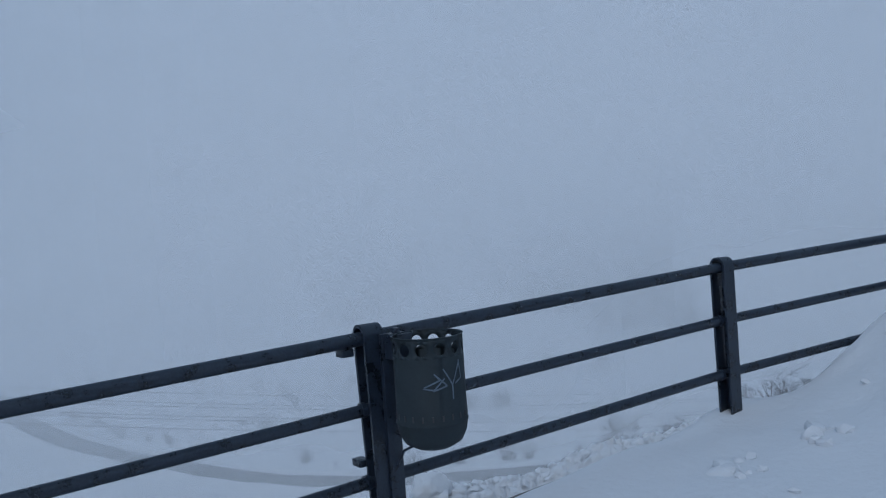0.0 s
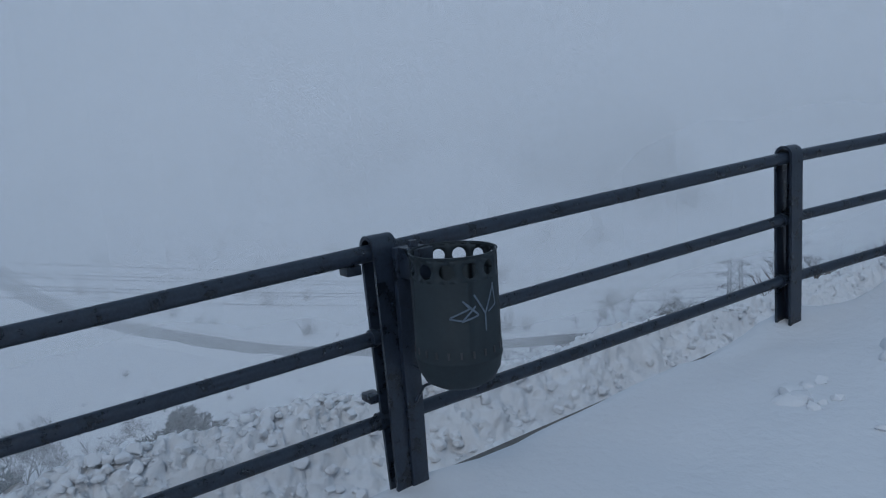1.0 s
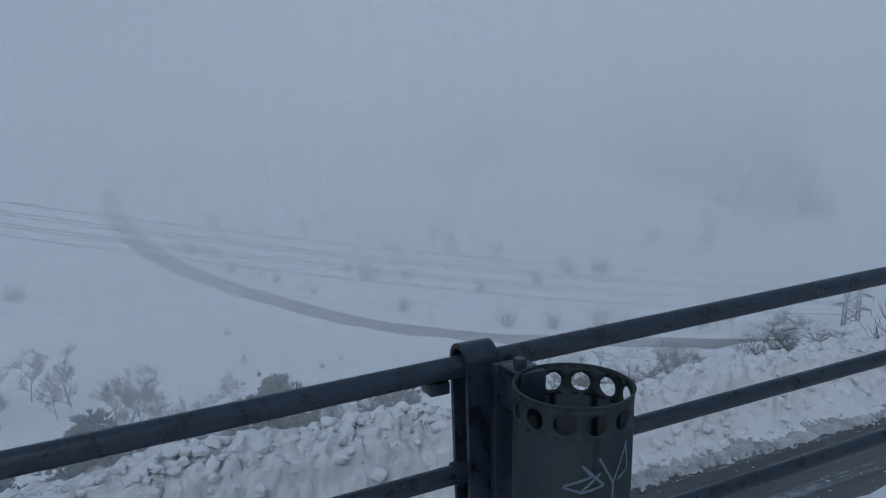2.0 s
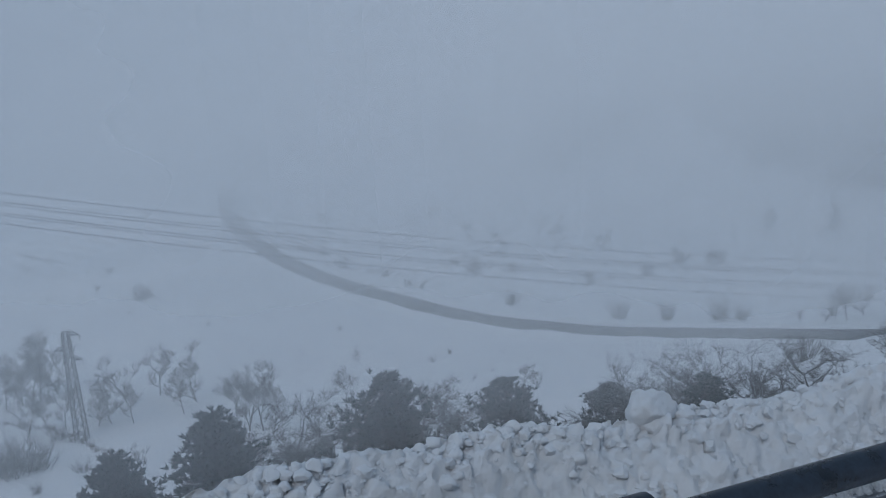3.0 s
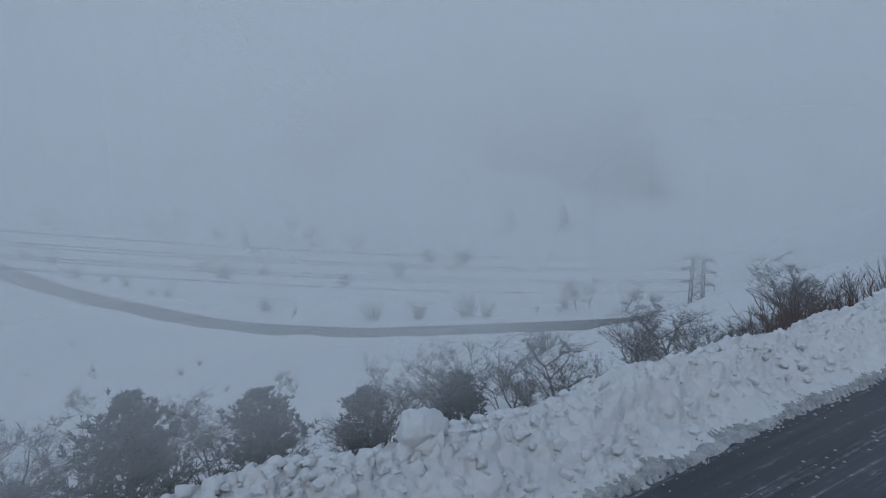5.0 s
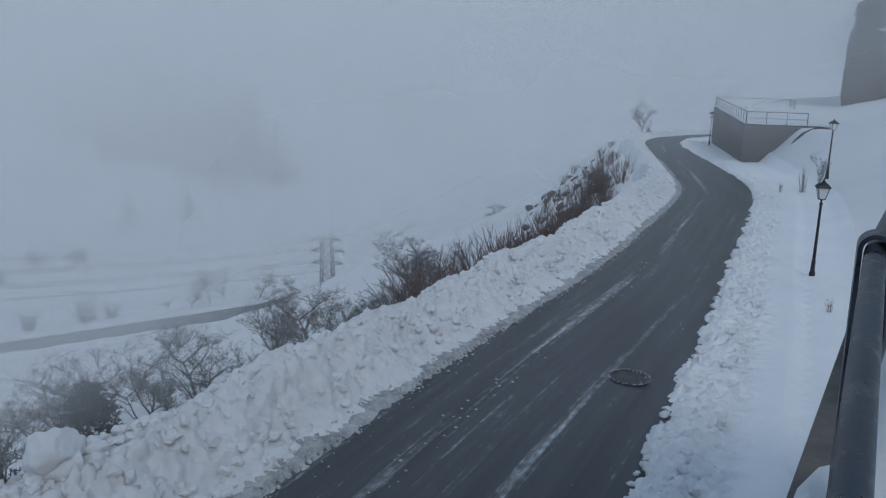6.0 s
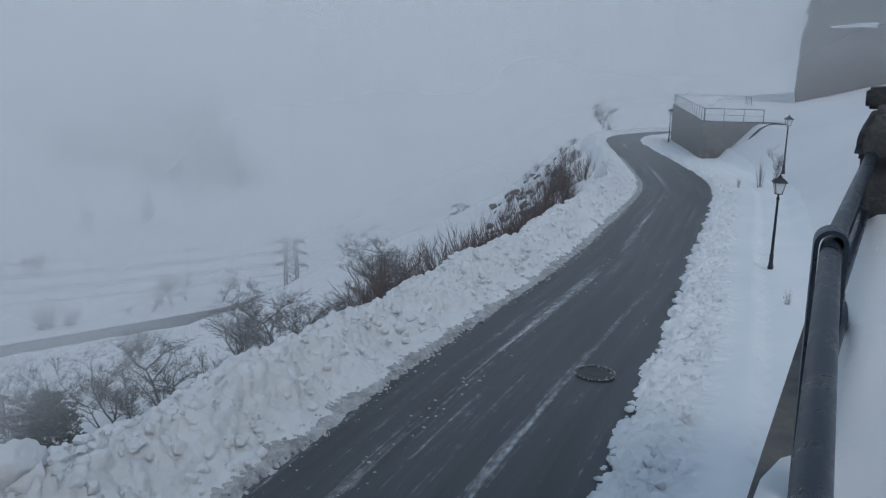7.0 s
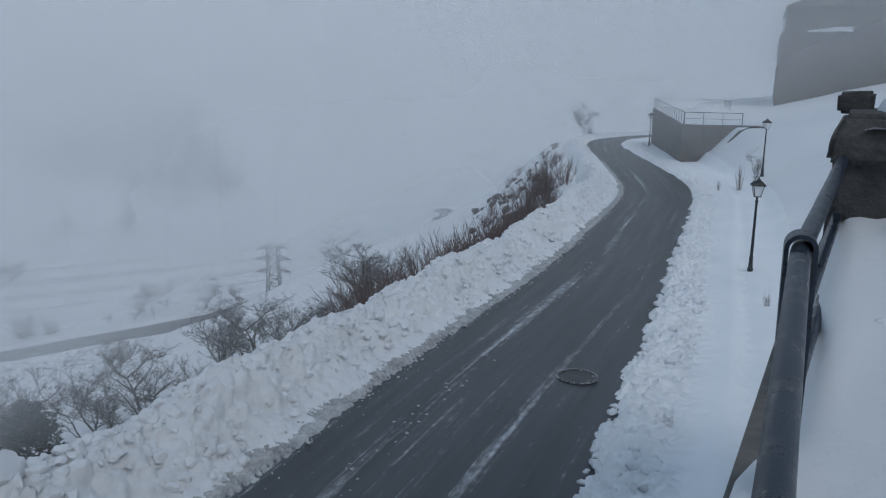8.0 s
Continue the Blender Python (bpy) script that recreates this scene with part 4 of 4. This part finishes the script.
def keep_first(protos, rows, base, wide=1.0):
    """The prototypes themselves stand at the first rows, their copies at the rest."""
    stand(protos, rows[len(protos):], base, wide)
    for p, (x, y, h) in zip(protos, rows):
        p.matrix_basis = pose(x, y, land_z(x, y)) @ Matrix.Diagonal((h / base * wide, h / base * wide, h / base, 1))


PINES = [(-59.2, 1.5, 10.8), (-57.3, 14.7, 11.4), (-54.0, 23.9, 8.9), (-61.0, -6.0, 9.3), (-50.2, 31.1, 6.5), (-44.4, 35.8, 5.3)]
keep_first([pine_tree(3), pine_tree(8), pine_tree(21)], PINES, 5.0, 1.25)
BARE = [(-62.5, 9.1, 11.0), (-63.0, 11.6, 11.0), (-60.0, 12.9, 9.0), (-60.5, 7.3, 9.6), (-56.1, 18.5, 9.5), (-57.0, 17.2, 8.8), (-55.2, 20.1, 8.6), (-53.0, 26.6, 6.3),
        (-52.0, 29.3, 6.8), (-48.5, 31.9, 8.2), (-49.0, 33.5, 7.3), (-47.9, 36.6, 8.0), (-48.0, 37.8, 7.6), (-46.0, 43.1, 6.0), (-45.2, 41.1, 4.0), (-43.7, 42.6, 3.6), (-59.8, 5.7, 7.6), (-57.2, 21.6, 7.2), (-50.9, 29.9, 5.4), (-51.5, 36.0, 6.0)]
trees = [bare_tree(5), bare_tree(11, 0.6), bare_tree(19, 0.9), bare_tree(33, 0.7)]
keep_first(trees, BARE, 5.0, 0.9)
LOWER = [(-45.1, 42.3, 5.4), (-38.7, 37.4, 3.8), (-37.0, 39.0, 5.0), (-34.8, 38.4, 4.0), (-36.4, 36.9, 3.2), (-30.8, 36.5, 2.8), (-31.4, 36.1, 2.2), (-30.9, 39.0, 4.6), (-30.1, 39.6, 4.5), (-28.1, 38.6, 3.5), (-28.4, 40.9, 4.3), (-27.5, 41.5, 3.8),
         (-25.3, 40.5, 3.4), (-24.8, 38.5, 2.8), (-22.9, 39.6, 2.6), (-21.3, 40.5, 4.4), (-20.5, 40.9, 4.6), (-19.4, 40.3, 3.9), (-18.2, 39.8, 2.9), (-21.9, 40.2, 3.5), (-24.1, 40.0, 3.4), (-30.0, 42.2, 3.9), (-23.0, 40.7, 3.3)]
stand(trees, [(x, y, h * 1.2) for x, y, h in LOWER], 5.0, 0.85)
MID = [(-147.6, -23.0, 13.0), (-147.1, -25.8, 12.0), (-146.7, -28.3, 10.1), (-150.0, -20.4, 11.6), (-139.3, -3.3, 9.9), (-133.2, 2.4, 10.3), (-129.3, 0.0, 7.9), (-116.9, 9.1, 11.5), (-115.7, 10.9, 11.0), (-113.6, 12.1, 9.5), (-119.0, 7.4, 9.5),
       (-139.0, -8.9, 9.1), (-132.2, -17.9, 8.2), (-130.9, -11.0, 7.7), (-129.1, -7.7, 7.2), (-131.4, -23.1, 7.8), (-131.8, -20.5, 7.5), (-130.7, -13.0, 7.6), (-118.6, 24.7, 7.2), (-105.5, 34.9, 7.0), (-111.2, 52.8, 4.2), (-110.1, 55.1, 4.0), (-148.5, -26.5, 8.0), (-146.0, -24.0, 9.0)]
# their paleness is haze held in the bark colour, besides the fog sheets
valley_trees = [bare_tree(52, 0.75, 5, 3, "bare_tree", "leafless haze-pale tree on the valley floor", "valley trees", None, 0.013), bare_tree(58, 0.6, 5, 3, "bare_tree", "leafless haze-pale tree on the valley floor", "valley trees", None, 0.013)]
keep_first(valley_trees, MID, 5.0, 0.8)
SMALL = [(-147.8, -32.4, 3.5), (-149.1, -29.5, 3.5), (-148.9, -26.8, 4.0), (-149.0, -21.7, 3.9), (-149.2, -19.9, 3.8), (-145.8, -14.5, 4.1), (-142.0, -12.5, 4.4), (-142.9, -9.2, 2.6), (-134.2, 5.2, 1.6), (-111.2, -6.3, 3.8), (-132.9, 19.2, 1.0), (-138.8, 32.1, 3.1), (-122.4, 33.6, 2.5), (-118.5, 47.1, 1.5)]
stand(valley_trees, SMALL, 5.0, 0.7)
bushes = [shrub(41, 40, BARK, "valley_bush", "low leafless bush on the snowfield", "valley bushes", 0.9), shrub(47, 46, BARK, "valley_bush", "low leafless bush on the snowfield", "valley bushes", 0.7)]
BUSHES = [(-117.9, -23.5, 6.0), (-120.2, -26.7, 4.6), (-118.5, -20.2, 4.7), (-127.7, -18.3, 2.7), (-113.8, -14.3, 2.2), (-109.3, -19.6, 1.6), (-115.1, -26.0, 1.6), (-119.0, -22.0, 4.5), (-119.5, -25.2, 4.5), (-55.4, 56.3, 2.5)]
keep_first(bushes, BUSHES, 1.25, 1.1)
FAR = [(-157.2, 72.5, 4.2), (-215.9, 48.0, 4.1), (-206.3, 52.8, 2.3), (-198.3, 55.2, 3.1), (-247.3, 42.8, 5.5), (-237.0, 47.0, 3.9), (-186.8, 57.7, 2.2), (-182.6, 60.1, 2.3), (-189.9, 77.0, 6.1), (-185.7, 86.6, 3.1), (-201.8, 76.1, 3.2), (-164.0, 97.0, 3.5), (-136.6, 87.4, 4.7), (-130.6, 94.8, 4.2), (-124.9, 103.3, 5.6), (-122.2, 106.6, 3.5), (-169.4, 127.5, 4.5), (-163.4, 135.1, 4.5), (-162.9, 112.6, 4.3)]
stand(bushes, FAR, 1.25, 0.9)
FAR_TREES = [(-223.4, 89.4, 7.3), (-209.5, 94.4, 8.7), (-216.3, 110.0, 9.1), (-204.8, 112.4, 8.9), (-258.2, 91.0, 9.0), (-190.9, 117.2, 6.8), (-111.5, 122.6, 7.9), (-112.8, 118.4, 5.1), (-244.1, 77.9, 9.3), (-280.7, 57.8, 9.2), (-167.5, 124.1, 5.5), (-160.0, 131.0, 6.0), (-113.6, 122.0, 6.3), (-112.4, 128.0, 6.5), (-114.5, 114.1, 3.1), (-103.9, 129.4, 7.6), (-98.6, 132.6, 5.0)]
stand(valley_trees, FAR_TREES, 5.0, 0.85)
DOTS = [(-225.1, -42.3, 1.5), (-230.1, -36.2, 0.8), (-225.2, -28.9, 1.2), (-230.3, -17.2, 1.8), (-199.7, -8.9, 1.1), (-212.1, -6.2, 4.5), (-214.0, -4.1, 2.2), (-250.7, -14.7, 2.6), (-178.5, 8.0, 1.1), (-159.5, 33.4, 1.2), (-147.9, 23.2, 0.9), (-139.0, 38.9, 0.7), (-131.4, 44.1, 1.4), (-133.9, 48.5, 1.1), (-121.8, 51.8, 0.7), (-150.4, 76.3, 0.9), (-145.8, 78.9, 0.8), (-130.3, 57.4, 0.7), (-268.0, -38.3, 1.7), (-282.5, -33.1, 1.0)]
stand(bushes, DOTS, 1.25)

# shrubs behind the bank and on the rocky shoulder
shrubs = [shrub(61), shrub(62), shrub(67, 34)]
rows = []
rnd = random.Random(12)
for i in range(58):
    y = 20 + 30 * rnd.random() ** 0.8
    x = softened(ROAD_L, y) - 3.0 - 2.6 * rnd.random()
    rows.append((round(x, 2), round(y, 2), 1.35 + 0.8 * rnd.random() + max(0, softened(ROAD_L, y) - 3.2 - x) * 0.35 - 0.4 * smooth(36, 48, y)))
for i in range(20):
    y = 50 + 22 * rnd.random()
    rows.append((softened(ROAD_L, y) - 3.2 - 6 * rnd.random(), y, 0.6 + 0.6 * rnd.random()))
keep_first(shrubs, rows, 1.25)
# bare rock showing through the snow of the shoulder
b = Build()
for i in range(46):
    y = 44 + 26 * rnd.random()
    x = softened(ROAD_L, y) - 4.5 - 6 * rnd.random()
    clod(b, (x, y, land_z(x, y) - 0.05), 0.18 + 0.3 * rnd.random(), i * 2.3, 0.6)
thing("slope_rocks", b, ROCK, "dark rocks poking through the snow outside the bend", "rocks", "stuff", smooth_angle=0.5)
b = Build()
for i in range(16):
    f = (i + 0.6 * rnd.random()) / 16
    x, y = -21.9 + 2.1 * f, 92 + 22 * f
    clod(b, (x, y, land_z(x, y) + 0.1), 0.2 + 0.25 * rnd.random(), i * 3.1, 0.6)
thing("edge_stones", b, ROCK, "row of dark kerb stones half covered by snow", "stones", "stuff", smooth_angle=0.5)
stand(valley_trees, [(-19.6, 95.0, 1.9 - land_z(-19.6, 95.0))], 5.0, 0.7)
stand(trees, [(0.1, 47.3, 2.5)], 5.0, 0.5)
stand(shrubs, [(-0.9, 47.0, 1.6), (-2.0, 46.2, 0.7), (0.5, 21.8, 0.55)], 1.25, 0.35)


# ---- pylons and wires ----
def lattice(b, base, top, z0, z1, bays, r):
    """A four-legged lattice body."""
    def corner(k, z):
        f = (z - z0) / (z1 - z0)
        w = base + (top - base) * f
        return Vector(((-w, -w), (w, -w), (w, w), (-w, w))[k]).to_3d() + Vector((0, 0, z))
    for k in range(4):
        b.tube([corner(k, z0), corner(k, z1)], r, 4)
        for i in range(bays):
            za, zb = z0 + (z1 - z0) * i / bays, z0 + (z1 - z0) * (i + 1) / bays
            b.tube([corner(k, za), corner((k + 1) % 4, zb)], r * 0.6, 3)
            b.tube([corner((k + 1) % 4, za), corner(k, zb)], r * 0.6, 3)
            b.tube([corner(k, zb), corner((k + 1) % 4, zb)], r * 0.6, 3)
    return b


def pylon(height, base, top, arms, name, label):
    ob = holder(name, label, "pylon", "pylons")
    part("tower", lattice(Build(), base, top, -0.5, height, 11, 0.1), GALV, ob)
    for z, reach, sides_ in arms:
        for s in sides_:
            a = Build()
            tip = Vector((s * reach, 0, z))
            for y in (-top, top):
                a.tube([(s * top, y, z), tip], 0.085, 4)
                a.tube([(s * top, y, z + 0.75), tip], 0.075, 4)
            for f in (0.35, 0.65):
                a.tube([Vector((s * top, 0, z)).lerp(tip, f), Vector((s * top, 0, z + 0.75)).lerp(tip, f)], 0.03, 3)
            arm = part("crossarm", a, GALV, ob)
            ins = Build()
            for q in range(5):
                ins.tube([tip - Vector((0, 0, 0.15 + 0.16 * q)), tip - Vector((0, 0, 0.27 + 0.16 * q))], [0.09, 0.04], 6)
            part("insulator", ins, GALV, arm)
    return ob


pyl = pylon(17.2, 1.35, 0.95, ((11.8, 3.2, (-1, 1)), (14.2, 3.3, (-1, 1)), (16.4, 2.9, (-1, 1))), "pylon", "grey steel lattice pylon with three crossarms in the fog")
pyl.matrix_basis = pose(-84.2, 125.3, -44.9, 0, 0, 20)
copy_thing(pyl, pose(-84.2, 213.8, -53.0, 0, 0, 20))
mast = pylon(17.4, 0.8, 0.42, ((16.9, 2.0, (1,)), (14.6, 1.9, (-1,)), (13.0, 1.9, (1,))), "mast", "slender lattice mast with three staggered arms")
mast.matrix_basis = pose(-126.2, -15.1, land_z(-126.2, -15.1), 0, 0, 75)

for i, (dx, za, zb) in enumerate(((-3.0, -3.0, -29.0), (3.0, -3.6, -29.4), (-3.2, -4.4, -31.4), (3.2, -4.8, -31.6), (-3.1, -5.6, -33.8), (3.1, -6.0, -33.9))):
    a, c = Vector((-98 + dx * 0.5, -18, za)), Vector((-84.2 + dx, 125.3 - dx * 0.35, zb + 0.3))
    pts = []
    for k in range(41):
        f = -0.5 + 1.5 * k / 40
        p = a.lerp(c, f)
        p.z -= 4.0 * 4 * f * (1 - f) * 0.55
        pts.append(p)
    thing("power_line", Build().tube(pts, 0.045, 3), WIRE, "dark overhead power cable sagging across the valley", "power line", group="power lines")

# a dark gully edge and dry grass in the snowfield
for pts in (((-118, 20.5), (-112, 27), (-109, 34), (-104, 40)), ((-140, -28), (-133, -20), (-124, -14), (-114, -8)), ((-300, -45), (-290, -38), (-281, -33))):
    b = Build()
    for (x0, y0), (x1, y1) in zip(pts, pts[1:]):
        for k in range(26):
            f = rnd.random()
            x, y = x0 + (x1 - x0) * f + rnd.gauss(0, 0.4), y0 + (y1 - y0) * f + rnd.gauss(0, 0.4)
            z = land_z(x, y)
            h = 0.3 + 0.5 * rnd.random()
            for j in range(5):
                b.tube([(x + rnd.gauss(0, 0.25), y + rnd.gauss(0, 0.25), z - 0.2), (x + rnd.gauss(0, 0.4), y + rnd.gauss(0, 0.4), z + h)], [0.05, 0.015], 3, False)
    thing("dry_grass", b, GRASS, "dry grass along a gully in the snowfield", "grass", "stuff")

# woods on the far side of the valley, too many to count
b = Build()
for i in range(1800):
    a, q = radians(24 + 46 * rnd.random()), 246 + 130 * rnd.random() ** 0.8
    x, y = -q * math.sin(a), q * math.cos(a)
    if noise.noise(Vector((x, y, 0)) * 0.02) < 0.25 - (q - 246) * 0.006 + abs(a - radians(45)) * 0.9:
        continue
    z, h = land_z(x, y), 7 + 8 * rnd.random()
    b.tube([(x, y, z - 1), (x, y, z + h * 0.9)], [0.2, 0.04], 3, False)
    for k in range(22):
        a, f = rnd.random() * 6.28, 0.15 + 0.8 * rnd.random()
        p = Vector((x, y, z + h * f))
        reach = h * 0.3 * (1.1 - f)
        d = Vector((math.cos(a), math.sin(a), 0.25))
        side = Vector((-math.sin(a), math.cos(a), 0)) * reach * 0.32
        b.add([p, p + d * reach * 0.6 + side, p + d * reach, p + d * reach * 0.6 - side], [(0, 1, 2, 3)])
thing("far_woods", b, NEEDLE, "dark woods on the far hillside fading into the fog", "woods", "stuff", smooth_angle=0)


# ---- fog banks over the valley ----
def fog_bank(radius, thick, seed):
    b, uv, n = Build(), [], 96
    top = 8 + 0.46 * radius
    for i in range(n + 1):
        a = 2 * math.pi * (i % n) / n
        r = radius * (1 + 0.07 * noise.noise(Vector((math.cos(a) * 2.2, math.sin(a) * 2.2, seed * 5.0))))
        x, y = -r * math.sin(a), r * math.cos(a)
        z = base_z(x, y)
        heights = [z - 2, z, z + 2, z + 4, z + 7, z + 11] + [z + 11 + (top - z - 11) * q / 6 for q in range(1, 7)]
        for h in heights:
            b.v.append((x, y, h))
            uv.append((a * radius, h - z))
    w = len(heights)
    b.f = [(i * w + k, i * w + k + 1, (i + 1) * w + k + 1, (i + 1) * w + k) for i in range(n) for k in range(w - 1)]
    ob = thing("fog_bank", b, fog_material("fog", thick, top), "pale grey drifting fog over the valley", "fog", "stuff", "fog banks", 0)
    layer = ob.data.uv_layers.new(name="UVMap")
    for loop in ob.data.loops:
        layer.data[loop.index].uv = uv[loop.vertex_index]
    return ob


for k, (radius, thick) in enumerate(((36, 0.08), (54, 0.13), (88, 0.23), (124, 0.19), (172, 0.27), (240, 0.33), (330, 0.44), (450, 0.7))):
    fog_bank(radius, thick, k + 1)
